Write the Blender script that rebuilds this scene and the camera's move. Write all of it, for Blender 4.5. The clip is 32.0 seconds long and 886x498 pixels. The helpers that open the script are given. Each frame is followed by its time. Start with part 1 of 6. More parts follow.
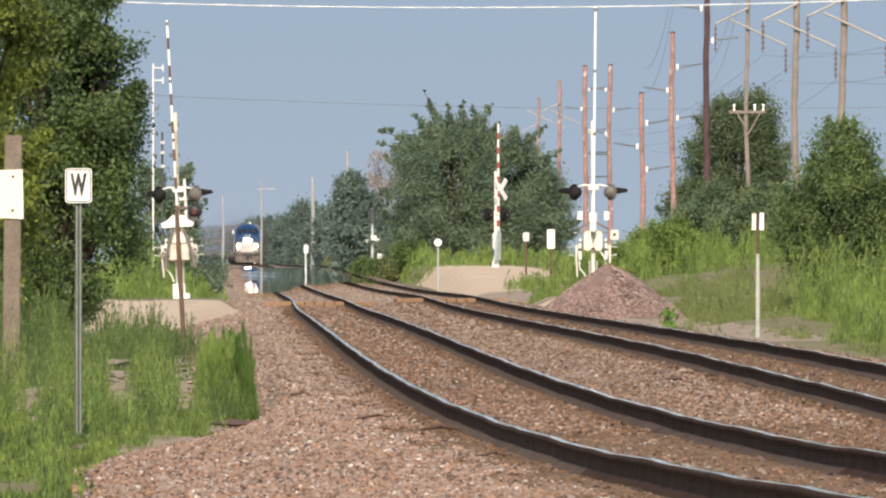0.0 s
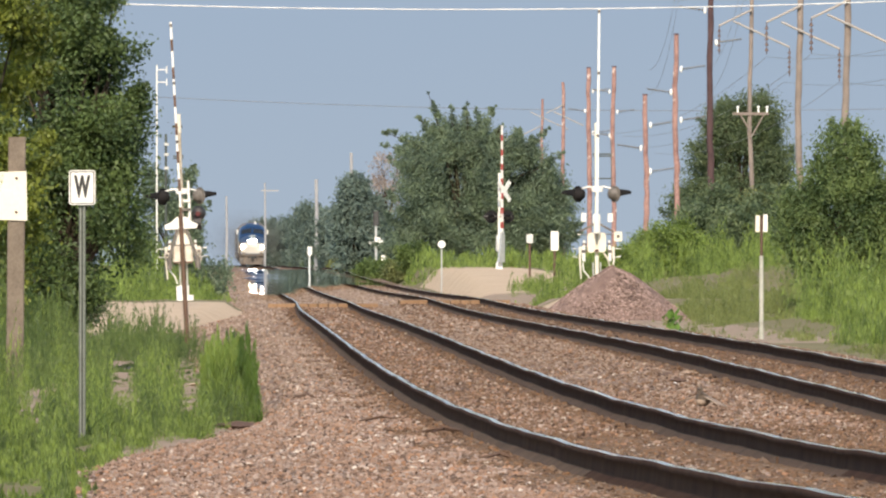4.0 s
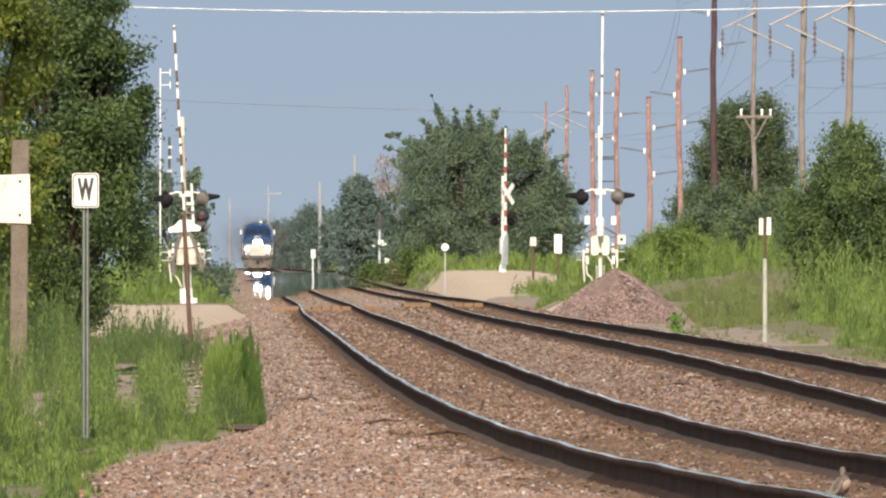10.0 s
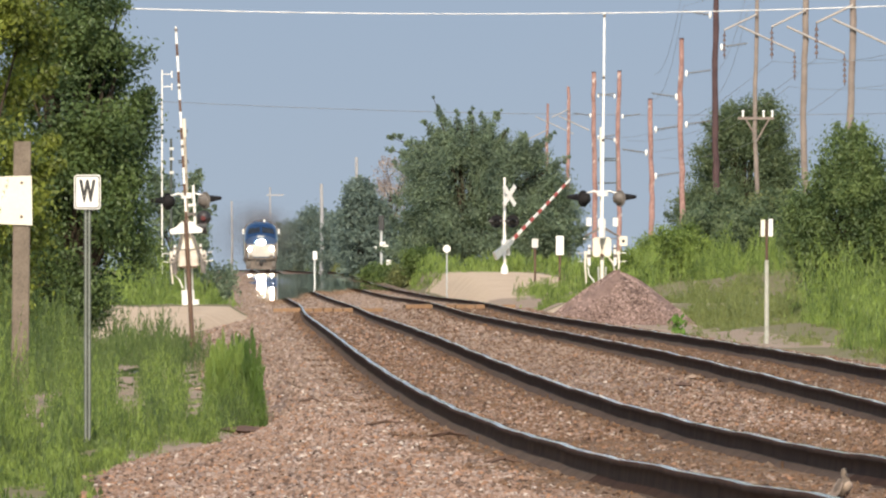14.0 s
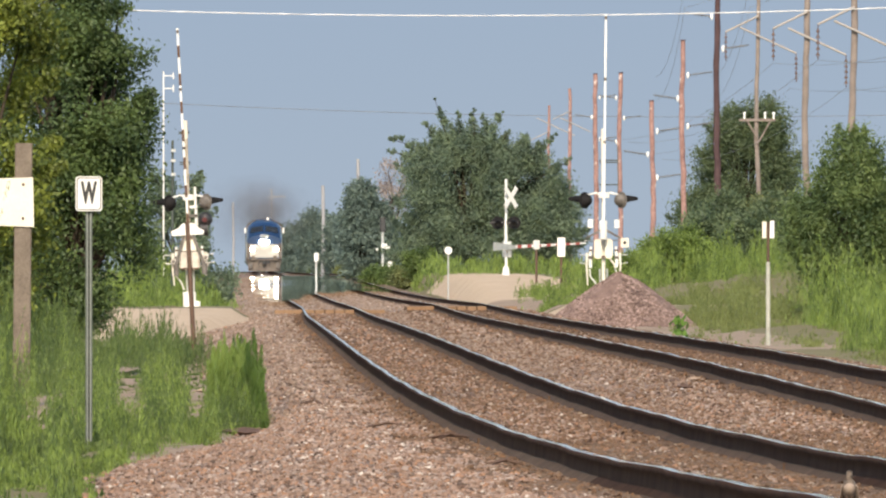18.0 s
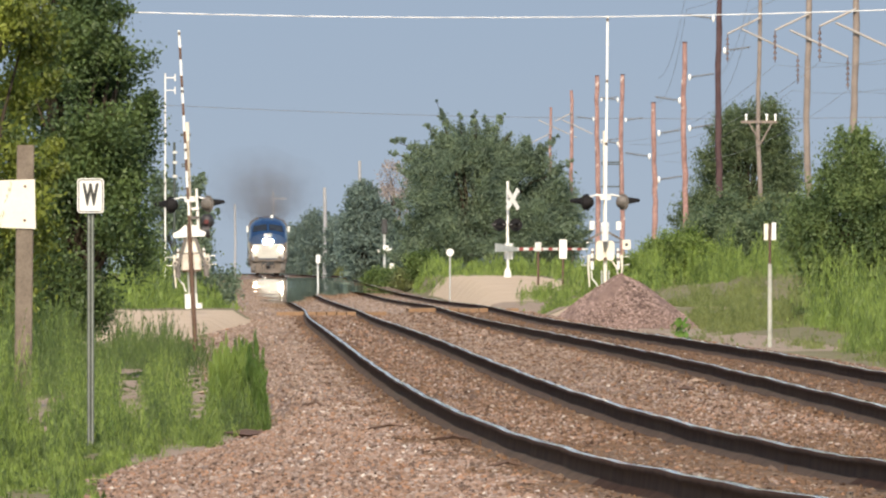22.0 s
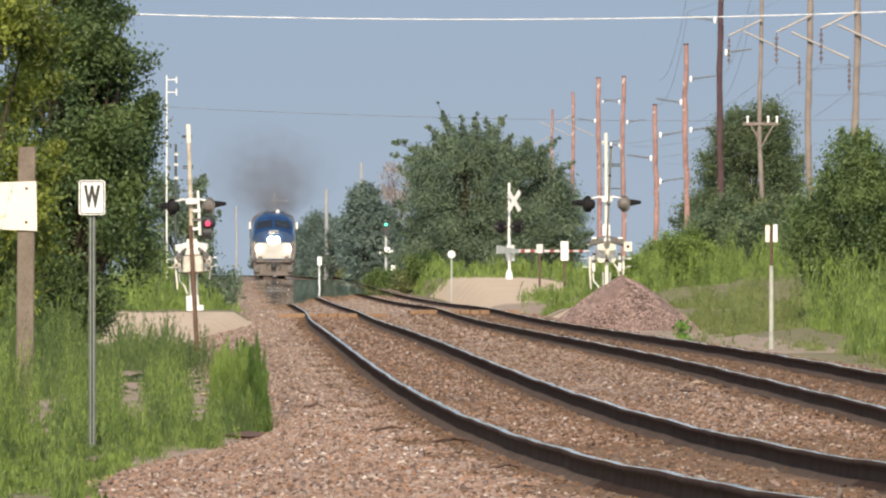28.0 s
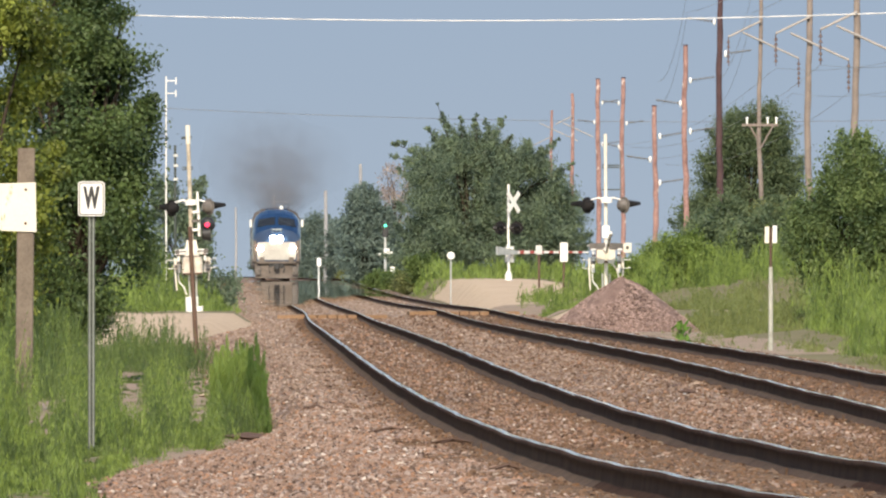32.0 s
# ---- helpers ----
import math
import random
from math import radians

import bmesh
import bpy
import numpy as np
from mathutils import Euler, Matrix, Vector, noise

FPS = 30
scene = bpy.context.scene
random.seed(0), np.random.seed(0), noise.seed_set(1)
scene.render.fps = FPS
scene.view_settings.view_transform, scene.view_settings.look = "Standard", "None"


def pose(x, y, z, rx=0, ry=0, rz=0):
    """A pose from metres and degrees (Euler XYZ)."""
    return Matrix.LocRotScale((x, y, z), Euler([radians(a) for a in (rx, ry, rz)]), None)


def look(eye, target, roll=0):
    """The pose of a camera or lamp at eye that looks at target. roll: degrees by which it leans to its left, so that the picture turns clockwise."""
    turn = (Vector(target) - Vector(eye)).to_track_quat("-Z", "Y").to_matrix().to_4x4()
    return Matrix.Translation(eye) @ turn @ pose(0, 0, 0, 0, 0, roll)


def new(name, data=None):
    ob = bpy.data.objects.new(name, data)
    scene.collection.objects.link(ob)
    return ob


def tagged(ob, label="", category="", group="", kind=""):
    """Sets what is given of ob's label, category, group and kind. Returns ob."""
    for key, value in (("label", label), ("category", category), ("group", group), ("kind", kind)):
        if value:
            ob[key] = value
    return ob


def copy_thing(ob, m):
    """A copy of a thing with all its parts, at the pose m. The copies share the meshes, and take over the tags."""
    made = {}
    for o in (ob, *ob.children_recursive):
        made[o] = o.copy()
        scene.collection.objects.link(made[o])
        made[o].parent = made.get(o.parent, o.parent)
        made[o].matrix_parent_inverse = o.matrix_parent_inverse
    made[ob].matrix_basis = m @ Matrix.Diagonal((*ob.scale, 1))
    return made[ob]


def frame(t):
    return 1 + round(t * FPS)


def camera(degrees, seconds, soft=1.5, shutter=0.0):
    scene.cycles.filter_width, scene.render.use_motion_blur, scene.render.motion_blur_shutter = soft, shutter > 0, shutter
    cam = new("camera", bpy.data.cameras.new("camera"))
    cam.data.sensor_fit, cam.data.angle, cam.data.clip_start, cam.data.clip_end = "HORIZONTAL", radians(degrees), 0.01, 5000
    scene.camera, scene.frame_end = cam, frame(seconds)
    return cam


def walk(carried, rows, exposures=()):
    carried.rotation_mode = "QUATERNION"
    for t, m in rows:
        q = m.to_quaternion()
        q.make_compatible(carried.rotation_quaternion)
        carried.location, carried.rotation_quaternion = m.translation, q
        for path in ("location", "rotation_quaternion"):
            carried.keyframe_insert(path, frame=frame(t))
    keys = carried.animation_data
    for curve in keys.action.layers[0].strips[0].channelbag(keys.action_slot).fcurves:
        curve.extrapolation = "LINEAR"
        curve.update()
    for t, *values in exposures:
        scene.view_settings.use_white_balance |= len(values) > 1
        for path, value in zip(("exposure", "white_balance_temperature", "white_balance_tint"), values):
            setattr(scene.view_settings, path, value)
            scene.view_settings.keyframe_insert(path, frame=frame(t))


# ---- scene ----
# A straight double-track line seen through a very long lens: a blue locomotive comes on,
# two grade crossings lower their gates, doves land between the rails.
EYE_Z = 1.06
AIM = [
    (0, 0.0304, -0.0273), (0.5, 0.0307, -0.0252), (1, 0.0309, -0.0268), (1.5, 0.0321, -0.0242), (2, 0.0340, -0.0235),
    (2.5, 0.0350, -0.0220), (3, 0.0366, -0.0200), (3.5, 0.0342, -0.0197), (5.5, 0.0359, -0.0172), (6, 0.0363, -0.0172),
    (6.5, 0.0375, -0.0159), (7, 0.0371, -0.0172), (7.5, 0.0383, -0.0151), (8, 0.0377, -0.0152), (8.5, 0.0393, -0.0141),
    (9, 0.0390, -0.0135), (9.5, 0.0402, -0.0125), (10, 0.0408, -0.0116), (10.5, 0.0409, -0.0117), (11, 0.0421, -0.0103),
    (11.5, 0.0417, -0.0105), (12, 0.0428, -0.0094), (12.5, 0.0429, -0.0093), (13, 0.0440, -0.0082), (13.5, 0.0442, -0.0082),
    (14, 0.0443, -0.0077), (14.5, 0.0453, -0.0080), (16.5, 0.0470, -0.0058), (17, 0.0467, -0.0049), (17.5, 0.0482, -0.0049),
    (18, 0.0481, -0.0045), (18.5, 0.0484, -0.0033), (19, 0.0492, -0.0038), (19.5, 0.0484, -0.0029), (20, 0.0501, -0.0027),
    (20.5, 0.0511, -0.0030), (21, 0.0510, -0.0026), (21.5, 0.0505, -0.0028), (22, 0.0523, -0.0007), (22.5, 0.0522, -0.0001),
    (23, 0.0527, -0.0004), (23.5, 0.0518, 0.0005), (24, 0.0537, 0.0013), (24.5, 0.0538, 0.0012), (25, 0.0540, 0.0021),
    (25.5, 0.0542, 0.0013), (27.5, 0.0561, 0.0044), (28, 0.0565, 0.0025), (28.5, 0.0579, 0.0012), (29, 0.0559, 0.0027),
    (29.5, 0.0534, 0.0045), (30, 0.0543, 0.0057), (30.5, 0.0547, 0.0024), (31, 0.0561, 0.0067), (31.5, 0.0557, 0.0034),
    (32, 0.0591, 0.0012)
]
cam = camera(1.95, 32.0, soft=2.2)
walk(cam, [(t, pose(0, 0, EYE_Z, 90 + tilt, 0, turn)) for t, tilt, turn in AIM], [(0, 0.36, 7250, 10), (32, 0.34, 7250, 10)])

# ---- light ----
SUN_ELEVATION, SUN_TURN = 36, 4          # sun behind the camera, almost along the line
world = bpy.data.worlds.new("world")
scene.world = world
world.use_nodes = True
wn = world.node_tree.nodes
sky = wn.new("ShaderNodeTexSky")
sky.sky_type, sky.sun_disc = "NISHITA", False
sky.sun_elevation, sky.sun_rotation = radians(SUN_ELEVATION), radians(180 + SUN_TURN)
sky.air_density, sky.dust_density, sky.ozone_density = 1.0, 0.6, 2.0
world.node_tree.links.new(sky.outputs[0], wn["Background"].inputs[0])
wn["Background"].inputs[1].default_value = 0.18
sun = new("sun", bpy.data.lights.new("sun", "SUN"))
sun.data.energy, sun.data.angle, sun.data.color = 4.1, radians(0.6), (1.0, 0.91, 0.78)
sun.matrix_world = look((-40 * math.sin(radians(SUN_TURN)), -40 * math.cos(radians(SUN_TURN)), 40 * math.tan(radians(SUN_ELEVATION))), (0, 0, 0))

rnd = random.Random(7)
nrg = np.random.default_rng(11)


# ---- materials ----
def nodes_of(name):
    m = bpy.data.materials.new(name)
    m.use_nodes = True
    return m, m.node_tree.nodes, m.node_tree.links, m.node_tree.nodes["Principled BSDF"]


def surface(name, dark, light, rough=0.7, metal=0.0, scale=6.0, fine=60.0, bump=0.3, depth=0.01, island=0.0, per_object=0.0, spots=None, emit=0.0, world_space=False, spec=None):
    """Two colours mixed by coarse and fine noise, with relief; optional random tone for each island or object and coloured spots."""
    m, n, l, b = nodes_of(name)
    if world_space:
        co = n.new("ShaderNodeNewGeometry").outputs["Position"]
    else:
        co = n.new("ShaderNodeTexCoord").outputs["Object"]
    big, small = n.new("ShaderNodeTexNoise"), n.new("ShaderNodeTexNoise")
    big.inputs["Scale"].default_value, small.inputs["Scale"].default_value = scale, fine
    big.inputs["Detail"].default_value, small.inputs["Detail"].default_value = 5, 3
    for t in (big, small):
        l.new(co, t.inputs["Vector"])
    add = n.new("ShaderNodeMath")
    add.operation = "MULTIPLY_ADD"
    l.new(small.outputs["Fac"], add.inputs[0])
    add.inputs[1].default_value = 0.6
    l.new(big.outputs["Fac"], add.inputs[2])
    fac = add.outputs[0]
    if island or per_object:
        src = n.new("ShaderNodeNewGeometry").outputs["Random Per Island"] if island else n.new("ShaderNodeObjectInfo").outputs["Random"]
        more = n.new("ShaderNodeMath")
        more.operation = "MULTIPLY_ADD"
        l.new(src, more.inputs[0])
        k = island or per_object
        more.inputs[1].default_value = k
        l.new(fac, more.inputs[2])
        shift = n.new("ShaderNodeMath")
        shift.operation = "SUBTRACT"
        l.new(more.outputs[0], shift.inputs[0])
        shift.inputs[1].default_value = k / 2
        fac = shift.outputs[0]
    ramp = n.new("ShaderNodeMapRange")
    ramp.inputs[1].default_value, ramp.inputs[2].default_value = 0.45, 1.15
    l.new(fac, ramp.inputs[0])
    mix = n.new("ShaderNodeMix")
    mix.data_type = "RGBA"
    l.new(ramp.outputs[0], mix.inputs[0])
    mix.inputs[6].default_value, mix.inputs[7].default_value = (*dark, 1), (*light, 1)
    out = mix.outputs[2]
    if spots:
        colour, amount = spots
        st = n.new("ShaderNodeTexNoise")
        st.inputs["Scale"].default_value, st.inputs["Detail"].default_value = scale * 1.7, 6
        l.new(co, st.inputs["Vector"])
        sr = n.new("ShaderNodeMapRange")
        sr.inputs[1].default_value, sr.inputs[2].default_value = 0.62 - amount, 0.70 - amount
        l.new(st.outputs["Fac"], sr.inputs[0])
        m2 = n.new("ShaderNodeMix")
        m2.data_type = "RGBA"
        l.new(sr.outputs[0], m2.inputs[0])
        l.new(out, m2.inputs[6])
        m2.inputs[7].default_value = (*colour, 1)
        out = m2.outputs[2]
    l.new(out, b.inputs["Base Color"])
    b.inputs["Roughness"].default_value, b.inputs["Metallic"].default_value = rough, metal
    if rough >= 0.85 and not metal:
        b.inputs["Specular IOR Level"].default_value = 0.15
    if spec is not None:
        b.inputs["Specular IOR Level"].default_value = spec
    if bump:
        bp = n.new("ShaderNodeBump")
        bp.inputs["Strength"].default_value, bp.inputs["Distance"].default_value = bump, depth
        l.new(small.outputs["Fac"], bp.inputs["Height"])
        l.new(bp.outputs[0], b.inputs["Normal"])
    if emit:
        l.new(out, b.inputs["Emission Color"])
        b.inputs["Emission Strength"].default_value = emit
    return m


def leaf_material(name, dark, light, trans=0.35, vary=0.36):
    """Leaves: a tone of its own for each leaf, some light let through."""
    m, n, l, b = nodes_of(name)
    g = n.new("ShaderNodeNewGeometry")
    mix = n.new("ShaderNodeMix")
    mix.data_type = "RGBA"
    no = n.new("ShaderNodeTexNoise")
    no.inputs["Scale"].default_value, no.inputs["Detail"].default_value = 1.3, 3
    l.new(g.outputs["Position"], no.inputs["Vector"])
    wide = n.new("ShaderNodeMath")
    wide.operation = "MULTIPLY"
    l.new(no.outputs["Fac"], wide.inputs[0])
    wide.inputs[1].default_value = 1.7
    ad = n.new("ShaderNodeMath")
    ad.operation = "MULTIPLY_ADD"
    l.new(g.outputs["Random Per Island"], ad.inputs[0])
    ad.inputs[1].default_value = vary
    l.new(wide.outputs[0], ad.inputs[2])
    mr = n.new("ShaderNodeMapRange")
    mr.inputs[1].default_value, mr.inputs[2].default_value = 0.50 + vary / 2, 1.20 + vary / 2
    l.new(ad.outputs[0], mr.inputs[0])
    l.new(mr.outputs[0], mix.inputs[0])
    mix.inputs[6].default_value, mix.inputs[7].default_value = (*dark, 1), (*light, 1)
    l.new(mix.outputs[2], b.inputs["Base Color"])
    b.inputs["Roughness"].default_value = 0.55
    t = n.new("ShaderNodeBsdfTranslucent")
    l.new(mix.outputs[2], t.inputs["Color"])
    ms = n.new("ShaderNodeMixShader")
    ms.inputs[0].default_value = trans
    l.new(b.outputs[0], ms.inputs[1])
    l.new(t.outputs[0], ms.inputs[2])
    l.new(ms.outputs[0], n["Material Output"].inputs["Surface"])
    return m


def glow(name, colour, strength):
    m, n, l, b = nodes_of(name)
    b.inputs["Base Color"].default_value = (*colour, 1)
    b.inputs["Emission Color"].default_value = (*colour, 1)
    b.inputs["Emission Strength"].default_value = strength
    return m


BALLAST = surface("ballast_bed", (0.132, 0.086, 0.064), (0.31, 0.22, 0.168), 0.95, scale=0.9, fine=18, bump=0.8, depth=0.04, spots=((0.10, 0.05, 0.03), 0.06), world_space=True)
def stone_material(name, tones, patch, spec=0.15):
    """Crushed stone: every stone has a tone of its own from a set, with broad rusty patches."""
    m, n, l, b = nodes_of(name)
    g = n.new("ShaderNodeNewGeometry")
    ramp = n.new("ShaderNodeValToRGB")
    ramp.color_ramp.interpolation = "CONSTANT"
    while len(ramp.color_ramp.elements) < len(tones):
        ramp.color_ramp.elements.new(0.5)
    for k, (at, c) in enumerate(tones):
        ramp.color_ramp.elements[k].position, ramp.color_ramp.elements[k].color = at, (*c, 1)
    l.new(g.outputs["Random Per Island"], ramp.inputs[0])
    no, fi = n.new("ShaderNodeTexNoise"), n.new("ShaderNodeTexNoise")
    no.inputs["Scale"].default_value, no.inputs["Detail"].default_value, fi.inputs["Scale"].default_value = 0.5, 6, 45
    l.new(g.outputs["Position"], no.inputs["Vector"])
    l.new(g.outputs["Position"], fi.inputs["Vector"])
    mr = n.new("ShaderNodeMapRange")
    mr.inputs[1].default_value, mr.inputs[2].default_value, mr.inputs[4].default_value = 0.42, 0.72, 0.75
    l.new(no.outputs["Fac"], mr.inputs[0])
    mix = n.new("ShaderNodeMix")
    mix.data_type = "RGBA"
    l.new(mr.outputs[0], mix.inputs[0])
    l.new(ramp.outputs[0], mix.inputs[6])
    mix.inputs[7].default_value = (*patch, 1)
    grain = n.new("ShaderNodeMapRange")
    grain.inputs[3].default_value, grain.inputs[4].default_value = 0.65, 1.3
    l.new(fi.outputs["Fac"], grain.inputs[0])
    mul = n.new("ShaderNodeMix")
    mul.data_type, mul.blend_type = "RGBA", "MULTIPLY"
    mul.inputs[0].default_value = 1
    l.new(mix.outputs[2], mul.inputs[6])
    l.new(grain.outputs[0], mul.inputs[7])
    l.new(mul.outputs[2], b.inputs["Base Color"])
    b.inputs["Roughness"].default_value, b.inputs["Specular IOR Level"].default_value = 0.9, spec
    return m


STONE = stone_material("ballast_stone", [(0.0, (0.096, 0.066, 0.053)), (0.14, (0.220, 0.145, 0.113)), (0.38, (0.296, 0.203, 0.158)), (0.58, (0.266, 0.208, 0.181)), (0.74, (0.311, 0.172, 0.108)), (0.86, (0.356, 0.280, 0.240)), (0.972, (0.520, 0.452, 0.395))], (0.226, 0.140, 0.097))
RUSTSTONE = stone_material("rust_dusted_stone", [(0.0, (0.063, 0.038, 0.027)), (0.15, (0.136, 0.083, 0.054)), (0.45, (0.173, 0.109, 0.072)), (0.70, (0.164, 0.118, 0.091)), (0.86, (0.193, 0.108, 0.062)), (0.96, (0.324, 0.265, 0.213))], (0.136, 0.082, 0.053))
# Paler tones for stones further off, haze put into their colour.
FARSTONE = stone_material("haze_paled_stone", [(0.0, (0.160, 0.108, 0.081)), (0.3, (0.260, 0.188, 0.149)), (0.7, (0.310, 0.235, 0.189)), (0.95, (0.420, 0.338, 0.279))], (0.240, 0.179, 0.140))
# Paler, greyer bed used beyond the near crossing.
FARBED = surface("pale_far_ballast", (0.190, 0.136, 0.104), (0.340, 0.263, 0.211), 0.95, scale=0.5, fine=9, bump=0.5, depth=0.03, world_space=True)
RAILDUST = surface("rust_dust_on_rail_foot", (0.066, 0.039, 0.026), (0.145, 0.089, 0.058), 0.95, scale=0.9, fine=5, bump=0.0, world_space=True)
RUSTBED = surface("rust_dusted_ballast", (0.102, 0.060, 0.038), (0.194, 0.120, 0.077), 0.95, scale=0.9, fine=18, bump=0.8, depth=0.04, world_space=True)
EARTH = surface("grassy_earth", (0.13, 0.115, 0.058), (0.23, 0.195, 0.105), 0.95, scale=0.35, fine=5, bump=0.6, depth=0.05, spots=((0.22, 0.17, 0.10), 0.0), world_space=True)
RAILEDGE = surface("bright_rail_edge", (0.33, 0.31, 0.30), (0.58, 0.555, 0.53), 0.42, 0.9, scale=0.5, fine=6, bump=0.0, world_space=True)
DIRT = surface("dry_pinkish_dirt", (0.225, 0.155, 0.11), (0.39, 0.295, 0.225), 0.95, scale=0.5, fine=8, bump=0.5, depth=0.03, spots=((0.14, 0.16, 0.05), 0.04), world_space=True)
GRAVEL = surface("pale_gravel", (0.40, 0.288, 0.196), (0.60, 0.462, 0.33), 0.95, scale=0.4, fine=9, bump=0.5, depth=0.02, world_space=True)
RUST = surface("rusty_rail_steel", (0.040, 0.022, 0.016), (0.085, 0.047, 0.033), 0.95, 0.0, scale=0.8, fine=5, bump=0.0, world_space=True, spec=0.02)
RAILHEAD = surface("worn_rail_head", (0.46, 0.42, 0.39), (0.72, 0.66, 0.61), 0.05, 1.0, scale=0.5, fine=6, bump=0.0, world_space=True)
TIE = surface("weathered_tie", (0.06, 0.04, 0.03), (0.17, 0.12, 0.09), 0.9, scale=3, fine=30, per_object=0.4)
WHITE = surface("white_sign_paint", (0.66, 0.64, 0.60), (0.80, 0.785, 0.75), 0.5, scale=2.5, fine=40, bump=0.05, spots=((0.62, 0.56, 0.48), -0.06))
CREAM = surface("cream_board_paint", (0.60, 0.55, 0.45), (0.76, 0.70, 0.60), 0.6, scale=2, fine=30, bump=0.1)
BLACK = surface("black_paint", (0.012, 0.012, 0.014), (0.035, 0.033, 0.033), 0.5, scale=4, fine=40, bump=0.1)
GALV = surface("galvanised_steel", (0.42, 0.42, 0.41), (0.66, 0.65, 0.62), 0.42, 0.6, scale=5, fine=60, bump=0.1)
POSTGREY = surface("dull_channel_steel", (0.035, 0.045, 0.04), (0.10, 0.115, 0.10), 0.6, 0.3, scale=4, fine=60, bump=0.1)
LIPSTEEL = surface("pale_channel_edge", (0.17, 0.19, 0.17), (0.30, 0.32, 0.29), 0.6, 0.2, scale=4, fine=60, bump=0.1)
RUSTPOST = surface("rusted_post", (0.06, 0.035, 0.025), (0.17, 0.10, 0.07), 0.85, 0.2, scale=4, fine=40)
TANPAINT = surface("weathered_tan_paint", (0.22, 0.165, 0.11), (0.66, 0.58, 0.46), 0.6, scale=5, fine=40, bump=0.1)
OLDWOOD = surface("weathered_grey_timber", (0.075, 0.058, 0.046), (0.24, 0.195, 0.155), 0.9, scale=3, fine=45, bump=0.5, depth=0.01, spots=((0.09, 0.06, 0.045), -0.03))
# Pale spots are sunlit highlights painted into the reddish timber.
POLEWOOD = surface("reddish_highlit_timber", (0.11, 0.055, 0.05), (0.47, 0.285, 0.255), 0.85, scale=1.1, fine=7, bump=0.4, depth=0.02, spots=((0.72, 0.60, 0.54), -0.005))
DARKPOLE = surface("dark_creosoted_timber", (0.045, 0.027, 0.030), (0.11, 0.068, 0.070), 0.85, scale=1.2, fine=14, bump=0.4, depth=0.02)
GREYPOLE = surface("grey_brown_pole_timber", (0.14, 0.112, 0.10), (0.31, 0.258, 0.228), 0.85, scale=1.2, fine=14, bump=0.4, depth=0.02)
# Pale bluish grey: haze is put into the colour of the distant poles.
FARPOLE = surface("haze_paled_timber", (0.25, 0.25, 0.265), (0.37, 0.365, 0.375), 0.85, scale=1.2, fine=14, bump=0.3, depth=0.02)
ARMWOOD = surface("pale_arm_timber", (0.27, 0.245, 0.23), (0.40, 0.365, 0.34), 0.8, scale=2, fine=20, bump=0.2)
PORCELAIN = surface("white_insulator", (0.78, 0.78, 0.76), (0.88, 0.88, 0.86), 0.25, scale=5, fine=30, bump=0.0)
BROWNGLAZE = surface("brown_insulator", (0.06, 0.035, 0.03), (0.12, 0.07, 0.055), 0.3, scale=5, fine=30, bump=0.0)
WIRE = surface("grey_wire", (0.10, 0.10, 0.10), (0.2, 0.2, 0.2), 0.5, 0.5, scale=2, fine=20, bump=0.0)
CABLE = surface("bright_cable_sheath", (0.36, 0.36, 0.36), (0.90, 0.89, 0.87), 0.35, scale=1.1, fine=3.5, bump=0.0)
RED = surface("red_reflective_sheet", (0.30, 0.055, 0.05), (0.42, 0.10, 0.085), 0.5, scale=4, fine=30, bump=0.0)
REDLENS = surface("dark_red_lens", (0.05, 0.006, 0.008), (0.10, 0.012, 0.014), 0.3, bump=0.0)
LITLENS = glow("lit_red_lens", (0.85, 0.03, 0.10), 1.0)
TANPALE = surface("stained_cream_casing", (0.34, 0.29, 0.24), (0.70, 0.64, 0.55), 0.6, scale=5, fine=40, bump=0.1)
PALEMAST = surface("pale_aluminium_mast", (0.58, 0.52, 0.42), (0.84, 0.80, 0.72), 0.5, 0.1, scale=3, fine=30, bump=0.1)
VISOR = surface("matt_black_visor", (0.008, 0.008, 0.009), (0.024, 0.022, 0.022), 0.85, scale=4, fine=40, bump=0.1, spec=0.1)
DULLPALE = surface("chalky_grey_post", (0.24, 0.24, 0.20), (0.50, 0.49, 0.43), 0.7, scale=4, fine=22, bump=0.2)
LAMPGREY = surface("weathered_lamp_back", (0.045, 0.037, 0.033), (0.20, 0.178, 0.158), 0.7, scale=5, fine=40)
GREENLENS = glow("green_lamp_lens", (0.05, 0.9, 0.55), 1.2)
LAMP = glow("headlight_lens", (1.0, 0.90, 0.76), 70.0)
LOCOBLUE = surface("blue_locomotive_paint", (0.006, 0.023, 0.068), (0.011, 0.041, 0.108), 0.35, scale=1.0, fine=9, bump=0.0)
LOCOSILVER = surface("silver_nose_paint", (0.30, 0.285, 0.26), (0.48, 0.46, 0.42), 0.45, 0.1, scale=1.5, fine=12, bump=0.0)
LOCOGREY = surface("dusty_grey_underframe", (0.085, 0.070, 0.060), (0.20, 0.168, 0.145), 0.85, scale=2, fine=12)
GLASS = surface("dark_cab_glass", (0.01, 0.012, 0.015), (0.03, 0.035, 0.04), 0.08, scale=2, fine=10, bump=0.0)
COACH = surface("stainless_coach_side", (0.085, 0.075, 0.078), (0.16, 0.14, 0.142), 0.5, 0.2, scale=0.7, fine=6, bump=0.0)
HOTAIR, hn, hl, hb = nodes_of("hot_air_mirror")
hb.inputs["Base Color"].default_value, hb.inputs["Metallic"].default_value, hb.inputs["Roughness"].default_value = (0.86, 0.87, 0.88, 1), 1.0, 0.008
hd = hn.new("ShaderNodeAttribute")
